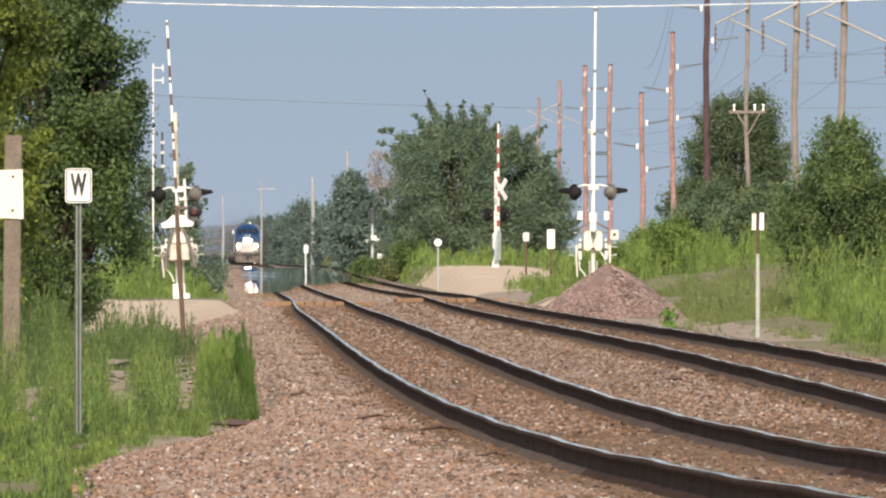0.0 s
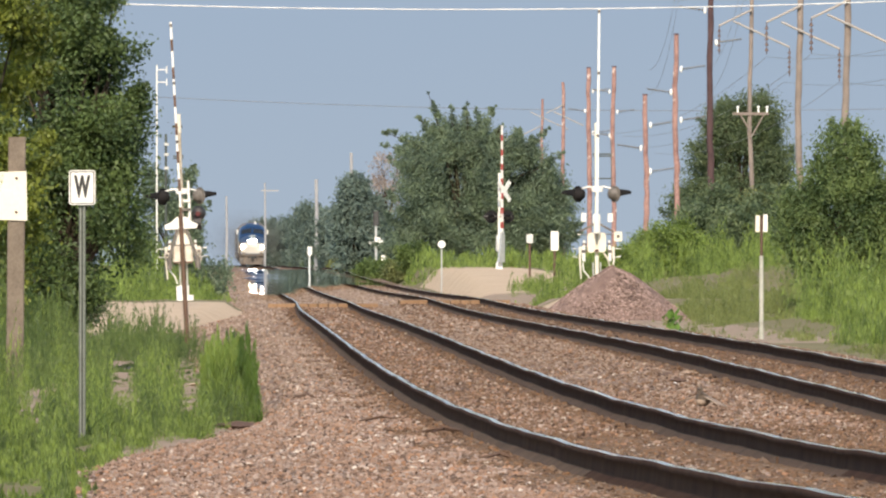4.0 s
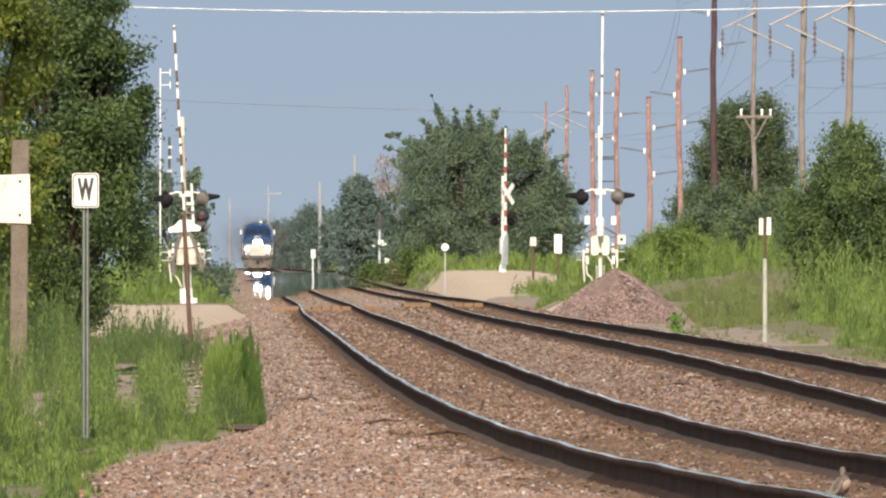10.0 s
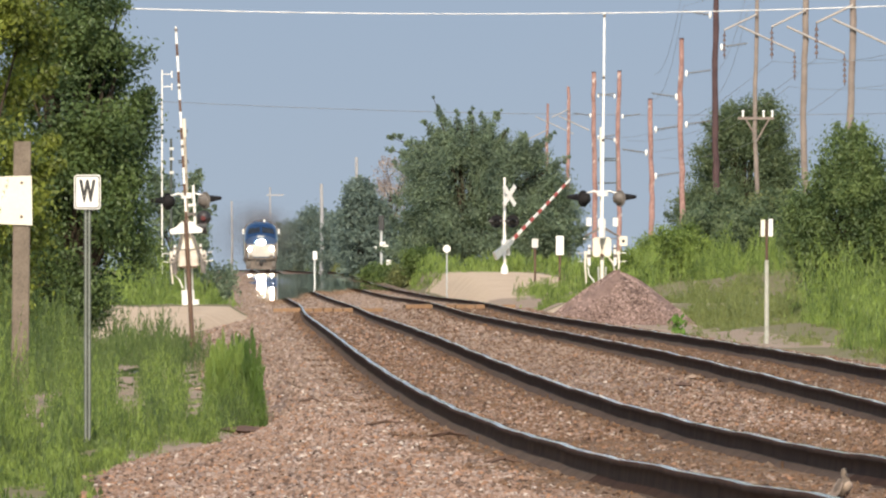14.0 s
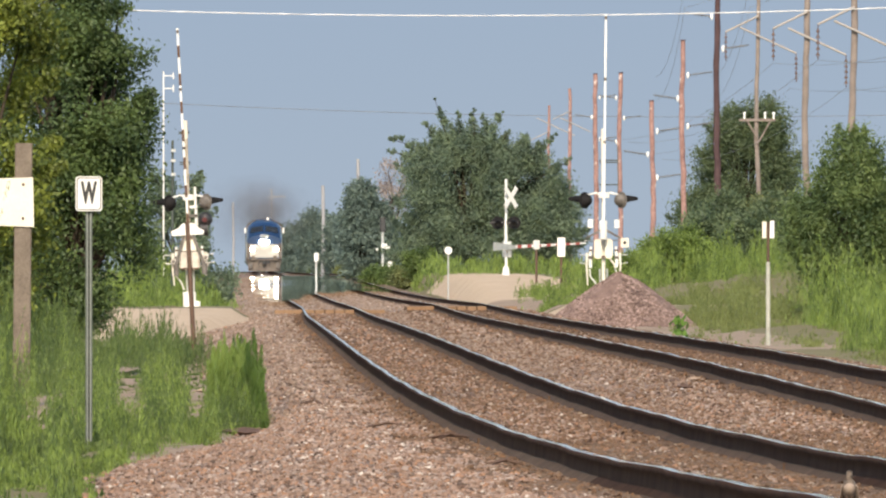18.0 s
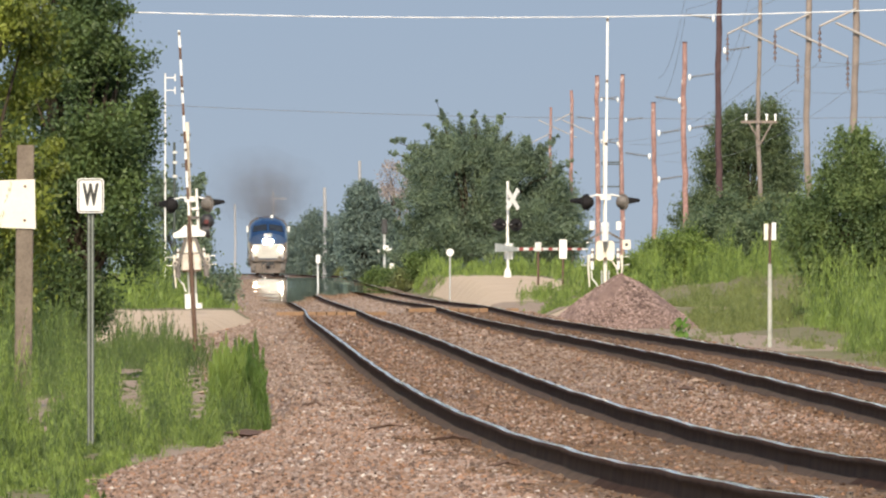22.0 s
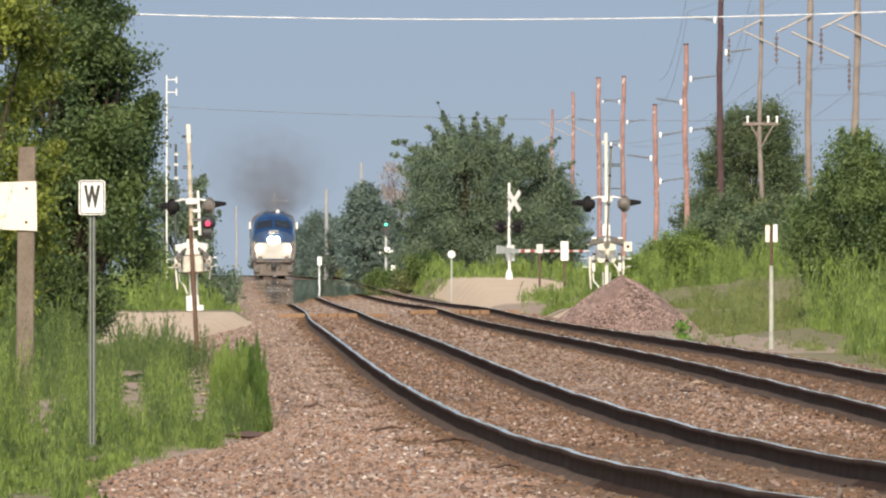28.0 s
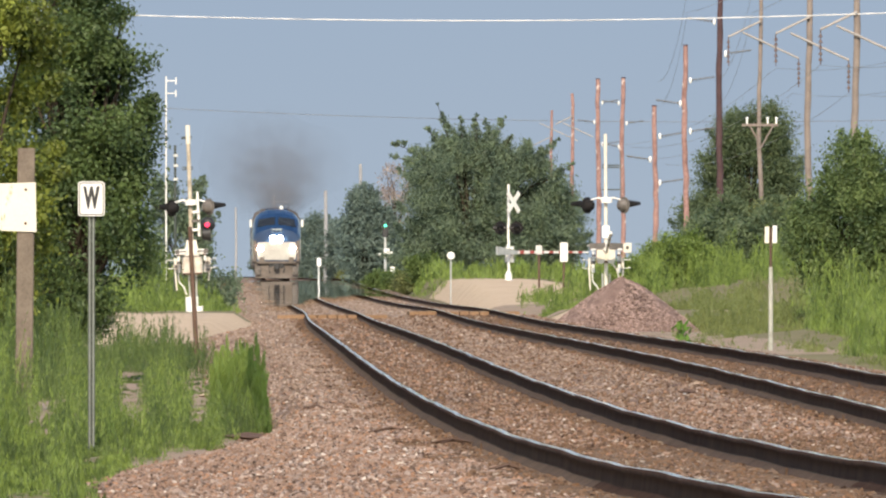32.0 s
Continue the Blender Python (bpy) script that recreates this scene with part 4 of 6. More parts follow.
OCTA = [(1, 0, 0), (0, 1, 0), (-1, 0, 0), (0, -1, 0), (0, 0, 1), (0, 0, -1)]
OCTAF = [(0, 1, 4), (1, 2, 4), (2, 3, 4), (3, 0, 4), (1, 0, 5), (2, 1, 5), (3, 2, 5), (0, 3, 5)]


def stone_into(s, c, r, mat=0):
    k = [rnd.uniform(0.6, 1.25) * r for _ in range(6)]
    a = rnd.uniform(0, 6.28)
    ca, sa = math.cos(a), math.sin(a)
    pts = []
    for (x, y, z), q in zip(OCTA, k):
        x2, y2 = x * ca - y * sa, x * sa + y * ca
        tilt = rnd.uniform(-0.25, 0.25)
        pts.append((c[0] + x2 * q, c[1] + y2 * q, c[2] + (z * 0.8 + tilt * x) * q))
    s.put(pts, OCTAF, mat)


PILE = surface("pile_earth", (0.125, 0.083, 0.072), (0.27, 0.185, 0.158), 0.95, scale=3, fine=20, bump=0.8, depth=0.05)
PILE_STONE = surface("pile_stone", (0.115, 0.078, 0.068), (0.37, 0.262, 0.228), 0.9, scale=2, fine=40, island=0.7)
gravel_pile()


# ---- small signs and signals far down the line ----
def round_marker(x, d, z_top, z0, r, label):
    root = thing("marker_post", label, "sign", pose(x, d, z0), group="line-side markers")
    part("post", Shape().tube([(0, 0, 0), (0, 0, z_top - z0)], [0.032, 0.032], 8), GALV, root)
    part("disc", Shape().tube([(0, -0.06, z_top - z0), (0, -0.09, z_top - z0)], [r, r], 18, smooth=False), WHITE, root, "white round disc")


def plate_marker(x, d, z_mid, z0, w, h, label, mat):
    root = thing("marker_post", label, "sign", pose(x, d, z0), group="line-side markers")
    part("post", Shape().tube([(0, 0, 0), (0, 0, z_mid - z0 + h / 2)], [0.045, 0.045], 8), RUSTPOST, root)
    part("plate", Shape().plate(rounded(w, h, 0.04), 0.02, (0, -0.06, z_mid - z0)), mat, root)


round_marker(0.296, 1050, 1.881, land(0.296, 1050), 0.155, "white disc marker on a thin steel post")
plate_marker(4.624, 1000, 1.972, land(4.624, 1000), 0.30, 0.74, "white upright plate on a thin dark post", WHITE)
plate_marker(3.815, 1040, 2.098, land(3.815, 1040), 0.26, 0.36, "small pale green plate on a thin post", GALV)


def block_signal(x, d):
    z0 = land(x, d)
    root = thing("block_signal", "slim white signal mast with a small lit head", "signal", pose(x, d, z0))
    top = 4.11 - z0
    part("mast", Shape().tube([(0, 0, 0), (0, 0, top)], [0.085, 0.075], 10), GALV, root)
    part("head", Shape().box((0, -0.1, top - 0.42), (0.34, 0.26, 0.84), bevel=0.05), BLACK, root)
    LENSES["green"] = (turning_lens(root, (0, -0.25, top - 0.2), 0.088, BLACK, GREENLENS, "green signal lens"), (0, -0.25, top - 0.2))
    part("cross_bracket", Shape().tube([(-0.38, 0, top - 1.83), (0.42, 0, top - 1.72)], [0.08, 0.06], 8), WHITE, root)
    part("relay_box", Shape().box((0.08, -0.15, top - 1.75), (0.34, 0.3, 0.5), bevel=0.03), WHITE, root)
    part("lower_box", Shape().box((-0.02, -0.12, top - 3.3), (0.3, 0.28, 0.6), bevel=0.05), WHITE, root)
    part("number_plate", Shape().plate(rounded(0.26, 0.36, 0.03), 0.02, (0.42, -0.1, top - 2.7)), WHITE, root)


block_signal(-3.31, 1480)


def pale_standard(x, d):
    z0 = land(x, d)
    root = thing("equipment_post", "pale equipment post with a small white head beside the track", "post", pose(x, d, z0))
    top = 2.11 - z0
    part("post", Shape().tube([(0, 0, 0), (0, 0, top)], [0.07, 0.06], 10), GALV, root)
    part("head", Shape().box((0.02, 0, top - 0.22), (0.27, 0.18, 0.5), bevel=0.09), WHITE, root)


pale_standard(-7.48, 1560)


# right-hand post with two plates
def twin_plate_post():
    x, d = 6.159, 490
    z0 = land(x, d) - 0.05
    root = thing("marker_post", "pale round post carrying two narrow white plates", "sign", pose(x, d, z0), group="line-side markers")
    zt, zp = 1.23 - z0, 1.836 - z0
    part("lower_post", Shape().tube([(0, 0, 0), (0, 0, zt)], [0.046, 0.040], 10), DULLPALE, root, "pale grey post")
    part("upper_post", Shape().tube([(0, 0, zt), (0, 0, zp + 0.14)], [0.025, 0.025], 8), RUSTPOST, root)
    part("plate", Shape().plate([(-0.115, -0.16), (-0.035, -0.16), (-0.03, 0.15), (-0.11, 0.15)], 0.012, (0, -0.05, zp)), CREAM, root)
    part("plate", Shape().plate([(0.03, -0.16), (0.115, -0.16), (0.115, 0.17), (0.035, 0.17)], 0.012, (0, -0.05, zp)), WHITE, root)


twin_plate_post()


# ---- poles and wires ----
def sag(a, b, drop, n=12):
    a, b = Vector(a), Vector(b)
    return [a.lerp(b, t / n) - Vector((0, 0, drop * 4 * (t / n) * (1 - t / n))) for t in range(n + 1)]


def post_pole(x, d, top, r, posts, mat, label):
    """Pole with horizontal post insulators: (height, side)."""
    z0 = land(x, d) - 0.3
    root = thing("transmission_pole", label, "utility pole", pose(x, d, z0), group="transmission poles")
    h = top - z0
    path = [(0.05 * math.sin(k * 0.42 + x) + rnd.uniform(-0.03, 0.03), 0, h * k / 18) for k in range(19)]
    part("pole", Shape().tube(path, [r * (1.0 - 0.22 * k / 18) * rnd.uniform(0.9, 1.06) for k in range(19)], 10), mat, root)
    part("cap", Shape().tube([(path[-1][0], 0, h), (path[-1][0], 0, h + 0.06)], [r * 0.95, r * 0.8], 10), DARKPOLE, root)
    for z, s in posts:
        a = Vector((s * r * 0.9, 0, z - z0))
        ins = Shape().ball(a + Vector((s * 0.10, -0.05, 0)), 0.12, n=10, rows=6, squash=(0.6, 0.6, 1.4))
        b = part("insulator_base", ins, PORCELAIN, root, "white insulator base")
        rod = Shape()
        for k in range(7):
            c = a + Vector((s * (0.2 + 0.16 * k), 0, 0.025 * k))
            rod.tube([c, c + Vector((s * 0.06, 0, 0))], [0.065, 0.04], 8)
        rod.tube([a, a + Vector((s * 1.3, 0, 0.18))], [0.028, 0.028], 6)
        part("post_insulator", rod, WIRE, root)
    return root


post_pole(12.74, 1200, 14.5, 0.177, [(12.782, -1), (11.297, 1)], DARKPOLE, "tall dark creosoted pole with white insulators")
post_pole(11.80, 1270, 12.28, 0.16, [(10.599, 1), (9.468, -1), (8.118, 1)], POLEWOOD, "reddish timber pole with side post insulators")
post_pole(10.48, 1290, 9.461, 0.151, [(7.977, 1), (6.829, -1), (5.68, 1)], POLEWOOD, "short reddish pole with side post insulators")
post_pole(12.386, 1800, 14.736, 0.195, [(13.016, -1), (11.61, 1), (10.008, -1)], POLEWOOD, "reddish timber pole with side post insulators")
post_pole(11.0, 1850, 15.035, 0.201, [(13.389, 1), (11.983, -1), (10.417, 1)], POLEWOOD, "reddish timber pole with side post insulators")


def wishbone_pole(x, d, top, r, mat, w, z_left, z_right, label, low_arm=None, strings=True):
    """Pole with a rising left arm and a falling right arm, insulator strings at the tips."""
    z0 = land(x, d) - 0.3
    root = thing("transmission_pole", label, "utility pole", pose(x, d, z0), group="transmission poles")
    h = top - z0
    path = [(0.06 * math.sin(k * 0.57 + d) + rnd.uniform(-0.025, 0.025), 0, h * k / 18) for k in range(19)]
    part("pole", Shape().tube(path, [r * (1.0 - 0.26 * k / 18) * rnd.uniform(0.92, 1.05) for k in range(19)], 10), mat, root)
    lt, rt = Vector((-w, -0.3, z_left - z0)), Vector((w * 1.22, -0.3, z_right - z0))
    part("left_arm", Shape().tube([lt, Vector((0.05, -0.3, z_left - z0 + w * 0.5))], [0.06, 0.065], 6), ARMWOOD, root)
    part("right_arm", Shape().tube([Vector((-0.55 * w, -0.3, z_right - z0 + w * 0.82)), rt], [0.06, 0.06], 6), ARMWOOD, root)
    for tip in (lt, rt) if strings else ():
        s = Shape()
        for k in range(5):
            c = tip - Vector((0, 0, 0.20 + 0.26 * k))
            s.tube([c, c - Vector((0, 0, 0.15))], [0.04, 0.105], 8)
        s.tube([tip, tip - Vector((0, 0, 1.55))], [0.03, 0.03], 6)
        ins = part("insulator_string", s, BROWNGLAZE, root)
    if low_arm:
        z, hw = low_arm
        zz = z - z0
        arm = part("crossarm", Shape().box((0, -r, zz), (hw * 2, 0.12, 0.14)), GREYPOLE, root)
        part("brace", Shape().tube([(0, -r, zz - 1.3), (hw * 0.75, -r, zz)], [0.05, 0.05], 6), GREYPOLE, arm)
        part("brace", Shape().tube([(0, -r, zz - 1.0), (-hw * 0.6, -r, zz)], [0.05, 0.05], 6), GREYPOLE, arm)
        for q in (-0.72, 0.42, 0.9):
            pin = Shape().tube([(hw * q, -r, zz), (hw * q, -r, zz + 0.35)], [0.06, 0.06], 6)
            pin.ball((hw * q, -r, zz + 0.36), 0.09, squash=(1, 1, 0.8))
            part("pin_insulator", pin, PORCELAIN, arm)


wishbone_pole(17.02, 1400, 16.5, 0.146, GREYPOLE, 1.702, 13.915, 12.76, "grey timber pole with wishbone arms and a low crossarm", (9.174, 0.972))
wishbone_pole(17.529, 1250, 16.5, 0.185, GREYPOLE, 1.574, 12.701, 11.425, "grey timber pole with wishbone arms and insulator strings")
wishbone_pole(18.223, 1150, 16.5, 0.19, GREYPOLE, 1.573, 11.944, 10.821, "pale timber pole with wishbone arms and insulator strings")
wishbone_pole(12.373, 2500, 18.589, 0.217, POLEWOOD, 1.628, 15.604, 14.41, "distant reddish pole with a pale wishbone arm", strings=False)
wishbone_pole(12.024, 2900, 19.505, 0.208, POLEWOOD, 2.392, 15.413, 16.105, "distant reddish pole with pale wishbone arms", strings=False)


def plain_pole(x, d, z_top, r, mat, label, arms=()):
    z0 = land(x, d) - 0.3
    root = thing("utility_pole", label, "utility pole", pose(x, d, z0), group="utility poles")
    h = z_top - z0
    part("pole", Shape().tube([(0, 0, 0), (0.06, 0, h * 0.5), (0, 0, h)], [r * 1.1, r, r * 0.85], 10), mat, root)
    for z, hw in arms:
        part("crossarm", Shape().box((hw * 0.6, 0, z - z0), (hw * 2, 0.14, 0.14)), mat, root)


plain_pole(-9.074, 2000, 7.616, 0.156, FARPOLE, "timber pole among the far trees, paled for haze")
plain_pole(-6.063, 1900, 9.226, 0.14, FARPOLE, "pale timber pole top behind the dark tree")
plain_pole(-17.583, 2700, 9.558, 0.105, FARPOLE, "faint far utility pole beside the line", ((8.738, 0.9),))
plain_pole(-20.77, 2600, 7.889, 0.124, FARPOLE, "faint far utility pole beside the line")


def antenna_mast():
    x, d = -9.593, 900
    z0 = land(x, d) - 0.2
    root = thing("antenna_mast", "slim white radio mast with short side bars", "mast", pose(x, d, z0))
    h = 7.956 - z0
    part("mast", Shape().tube([(0, 0, 0), (0, 0, h)], [0.034, 0.026], 8), WHITE, root)
    for z in (7.8, 7.37):
        part("side_bar", Shape().tube([(0, 0, z - z0), (0.34, 0, z - z0)], [0.022, 0.022], 6), WHITE, root)
        part("aerial", Shape().tube([(0.34, 0, z - z0 - 0.12), (0.34, 0, z - z0 + 0.12)], [0.025, 0.025], 6), WHITE, root)
    root2 = thing("antenna_mast", "dark slender mast with white fittings beside the signal", "mast", pose(-8.867, 860, land(-8.867, 860) - 0.2))
    z2 = land(-8.867, 860) - 0.2
    part("mast", Shape().tube([(0, 0, 0), (0, 0, 5.372 - z2)], [0.05, 0.04], 8), POSTGREY, root2)
    for z in (5.036, 4.7, 4.252):
        part("fitting", Shape().box((0.02, -0.05, z - z2), (0.16, 0.1, 0.09), bevel=0.02), GALV, root2)


antenna_mast()


def cable_poles():
    for x, d, z in ((-52.89, 720, 12.91), (48.701, 720, 11.89), (-60.086, 2000, 16.82), (70.158, 2000, 14.432)):
        plain_pole(x, d, z + 0.25, 0.15, GREYPOLE, "weathered timber pole carrying the cable across the line")


cable_poles()


def cables():
    c = Shape().tube(sag((-52.89, 720, 12.91), (48.701, 720, 11.89), 4.265, 240), [0.017 + 0.004 * math.sin(k * 2.1) for k in range(241)], 6)
    lump("overhead_cable", c, CABLE, "thick pale sunlit cable slung across the line", "cable")
    c = Shape().tube(sag((-60.086, 2000, 16.82), (70.158, 2000, 14.432), 2.6, 40), [0.019] * 41, 5)
    lump("overhead_wire", c, WIRE, "thin grey wire far across the line", "cable")


cables()

# conductors of the line on the right
def conductor(points, r, label):
    s = Shape()
    path = []
    for a, b in zip(points, points[1:]):
        path += sag(a, b, 1.1, 10)[:-1]
    path.append(Vector(points[-1]))
    s.tube(path, [r] * len(path), 5)
    lump("conductor_wire", s, WIRE, label, "cable", group="conductor wires")


for px in (-1, 1):
    for k in range(2):
        conductor([(11.80 + px * 1.35, 1270, 9.358 + k * 1.2), (12.74 + px * 1.5, 1200, 13.2 + k), (13.919, 700, 14 + k)], 0.008, "dark conductor sagging between the poles")
for tx, td, tz in ((18.781, 1400, 10.876), (19.428, 1250, 9.824), (15.955, 1250, 11.045), (16.651, 1150, 10.371)):
    conductor([(tx - 6, td + 330, tz - 2.0), (tx, td, tz), (tx + 7, td - 300, tz + 0.6)], 0.010, "dark conductor hanging from an insulator string")


# ---- trees ----
tree(-6.0, 335, [(0, 3.4, 1.0, 1.2, 2.2, 3), (0.0, 5.8, 0.75, 1.0, 1.4, 1.4), (-1.0, 4.6, 1.4, 1.4, 2.6, 2), (-0.5, 1.3, 1.1, 1.1, 1.2, 1.4)], 76000, 0.084, LEAF_LIT, "leafy yellow-green tree at the grassy lineside", 0.10, 90, 0.17)
tree(-5.324, 375, [(0.05, 3.7, 0.98, 1.2, 1.6, 4), (0.2, 2.15, 0.9, 1.0, 1.5, 2.4), (-0.7, 1.3, 1.2, 1.0, 1.2, 1.6), (-0.35, 5.7, 0.85, 1.0, 1.2, 2), (0.12, 5.15, 0.42, 0.9, 0.75, 1.1), (-0.7, 7.0, 0.8, 1.0, 1.0, 0.8), (-1.2, 2.4, 1.0, 1.1, 1.9, 2), (1.08, 4.05, 0.24, 0.3, 0.10, 0.06), (0.85, 4.75, 0.25, 0.3, 0.12, 0.05), (0.6, 5.45, 0.25, 0.3, 0.08, 0.04), (1.0, 3.3, 0.2, 0.3, 0.15, 0.04), (0.95, 2.5, 0.2, 0.3, 0.16, 0.04)], 124000, 0.070, LEAF_DARK, "dense dark green tree beside the whistle sign", 0.14, 150, 0.17)
tree(-8.95, 930, [(-0.2, 2.2, 0.8, 1.0, 2.0, 2), (-1.1, 2.6, 1.0, 0.9, 2.4, 2), (0.25, 3.4, 0.35, 0.4, 0.9, 0.5), (0.75, 1.2, 0.7, 0.8, 1.1, 0.9), (0.2, 4.5, 0.2, 0.2, 0.5, 0.15)], 16000, 0.14, LEAF_MID_HAZE, "young tree behind the crossing signal", 0.08, 110, 0.2,
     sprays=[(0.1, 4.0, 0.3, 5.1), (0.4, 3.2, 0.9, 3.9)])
tree(1.495, 1350, [(-0.6, 4.9, 2.6, 2.4, 2.5, 5), (2.5, 4.2, 2.4, 2.2, 2.6, 4), (0.8, 1.9, 5.0, 2.6, 2.0, 6), (2.6, 2.2, 2.4, 2.2, 1.9, 2.4), (-2.2, 3.0, 1.7, 1.8, 2.6, 2), (4.1, 3.0, 1.6, 1.6, 2.2, 1.6), (-0.5, 6.6, 1.6, 1.2, 0.8, 0.9), (2.4, 6.1, 1.3, 1.0, 0.7, 0.6)], 215000, 0.135, LEAF_MID_HAZE, "broad green tree with wispy top behind the crossing", 0.3, 210, 0.40,
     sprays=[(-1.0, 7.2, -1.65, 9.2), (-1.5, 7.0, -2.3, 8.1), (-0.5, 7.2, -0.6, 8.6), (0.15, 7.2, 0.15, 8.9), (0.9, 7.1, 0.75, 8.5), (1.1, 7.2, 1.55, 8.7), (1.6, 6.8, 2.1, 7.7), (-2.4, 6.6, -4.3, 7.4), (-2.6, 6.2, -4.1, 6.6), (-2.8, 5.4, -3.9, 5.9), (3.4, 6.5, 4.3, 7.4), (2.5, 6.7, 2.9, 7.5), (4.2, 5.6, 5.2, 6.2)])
tree(-4.47, 1560, [(0, 3.0, 1.7, 1.6, 2.6, 3), (-0.3, 5.4, 0.8, 0.8, 1.0, 0.8), (1.2, 2.4, 1.3, 1.2, 2.2, 1)], 26000, 0.22, LEAF_FAR_HAZE, "dark conical tree behind the signal", 0.2, 180, 0.25)
tree(-2.85, 1600, [(0, 6.3, 1.0, 0.9, 1.5, 1.4), (-0.5, 5.0, 1.1, 0.9, 1.4, 1), (0.2, 3.2, 0.8, 0.8, 2.0, 1)], 4200, 0.13, LEAF_DRY, "thin dry brown tree between green ones", 0.14, 60, 0.2)
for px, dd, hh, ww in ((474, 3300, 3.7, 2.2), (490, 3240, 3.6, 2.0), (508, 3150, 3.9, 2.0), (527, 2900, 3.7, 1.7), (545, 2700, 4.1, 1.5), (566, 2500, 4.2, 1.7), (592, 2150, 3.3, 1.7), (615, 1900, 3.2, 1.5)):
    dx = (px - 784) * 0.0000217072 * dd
    tree(dx, dd, [(0, hh * 0.8, ww, ww, hh * 0.85, 3), (0.3, hh * 0.4, ww * 1.2, ww, hh * 0.45, 1.5)], 12000, 0.25, LEAF_FAR_HAZE, "far tree beside the line, greyed to stand for haze", 0.2, 100, 0.32)
tree(18.32, 1560, [(0, 6.0, 2.7, 2.4, 4.6, 4), (1.0, 9.4, 1.4, 1.3, 1.5, 1), (-1.8, 4.0, 1.6, 1.6, 3.2, 1.5), (2.2, 4.5, 1.7, 1.6, 3.4, 1.5), (-0.8, 8.8, 1.2, 1.2, 1.3, 0.8), (0.2, 3.4, 2.6, 1.8, 2.4, 2.4), (-2.9, 3.0, 1.6, 1.4, 2.4, 1.2)], 125000, 0.16, LEAF_TALL, "tall dusky green tree behind the poles", 0.3, 300, 0.42)
tree(10.086, 640, [(0, 2.1, 1.3, 1.3, 1.7, 4), (0.0, 3.7, 0.65, 0.7, 0.9, 1.2), (1.0, 1.8, 1.0, 1.0, 1.6, 1.5), (-0.9, 2.0, 0.6, 0.8, 0.9, 0.9)], 60000, 0.09, LEAF_DEEPMID, "dense round green tree behind tall weeds", 0.14, 170, 0.22)
for px, dd, hh, ww, lm in ((1270, 890, 1.9, 1.2, LEAF_TALL), (1335, 880, 1.9, 1.1, LEAF_TALL), (1390, 885, 2.3, 1.1, LEAF_TALL), (1300, 925, 2.9, 1.3, LEAF_TALL), (1245, 910, 2.1, 1.0, LEAF_TALL), (1365, 925, 2.7, 1.1, LEAF_SCRUB), (1266, 940, 3.0, 1.1, LEAF_TALL), (1420, 890, 2.0, 1.0, LEAF_DEEPMID)):
    dx = (px - 784) * 0.0000217072 * dd
    tree(dx, dd, [(0, hh * 0.55, ww, 1.0, hh * 0.6, 3)], 9000, 0.13, lm, "scrubby green bush at the field edge", 0.06, 60, 0.19, name="bush", group="bushes")
for px, dd, hh, ww in ((1118, 830, 1.3, 0.7), (1150, 835, 1.5, 0.9), (1186, 830, 1.75, 0.9), (1222, 835, 1.75, 0.9)):
    dx = (px - 784) * 0.0000217072 * dd
    tree(dx, dd, [(0, hh * 0.5, ww, 0.9, hh * 0.5, 3)], 9000, 0.085, BLADE, "bright green leafy bush behind the gravel pile", 0.04, 50, 0.15, name="bush", group="bushes")

for px, dd, hh, ww, lm in ((556, 2640, 1.5, 1.3, LEAF_SCRUB), (574, 2400, 1.6, 1.3, BLADE_SHADE), (600, 2080, 1.4, 1.2, BLADE_SHADE), (624, 1850, 1.4, 1.1, LEAF_SCRUB), (652, 1560, 1.25, 0.9, BLADE_SHADE), (678, 1440, 1.2, 0.9, BLADE_SHADE), (700, 1400, 1.2, 0.8, BLADE_SHADE), (724, 1345, 1.15, 0.8, LEAF_SCRUB), (750, 1330, 1.2, 0.8, BLADE_SHADE)):
    dx = (px - 784) * 0.0000217072 * dd
    tree(dx, dd, [(0, hh * 0.6, ww, 1.0, hh * 0.5, 3)], 6000, 0.15, lm, "low green scrub beside the far line", 0.05, 50, 0.2, name="bush", group="bushes")

# ---- weeds ----
def plumes(s, x, d, z, h, leaves, length, spread, width=0.066, lean=0.0, splay=0.30):
    """Feathery stalks: many thin leaves that point up along each stem."""
    n = len(x)
    k = np.repeat(np.arange(n), leaves)
    f = nrg.uniform(0.02, 1, n * leaves)
    taper = (1.15 - f)[:, None]
    bend = nrg.normal(0, lean, n)[k] * h[k] * f * f
    p = np.stack([x[k] + bend, d[k], z[k] + h[k] * f], -1) + nrg.normal(0, 1, (n * leaves, 3)) * np.array([1, 1, 0.3]) * spread * taper
    ax = nrg.normal(0, splay, (n * leaves, 3))
    ax[:, 2] = 1
    ax /= np.linalg.norm(ax, axis=1)[:, None]
    bx = np.cross(ax, nrg.normal(0, 1, (n * leaves, 3)))
    bx /= np.linalg.norm(bx, axis=1)[:, None] + 1e-9
    L = length * nrg.uniform(0.6, 1.4, n * leaves)[:, None]
    quad = np.stack([p - ax * L * 0.5, p + bx * L * width, p + ax * L * 0.5, p - bx * L * width], 1)
    b = len(s.v)
    s.v += [tuple(q) for q in quad.reshape(-1, 3).tolist()]
    m = n * leaves
    s.f += [(b + 4 * i, b + 4 * i + 1, b + 4 * i + 2, b + 4 * i + 3) for i in range(m)]
    s.m += [0] * m
    s.smooth += [False] * m


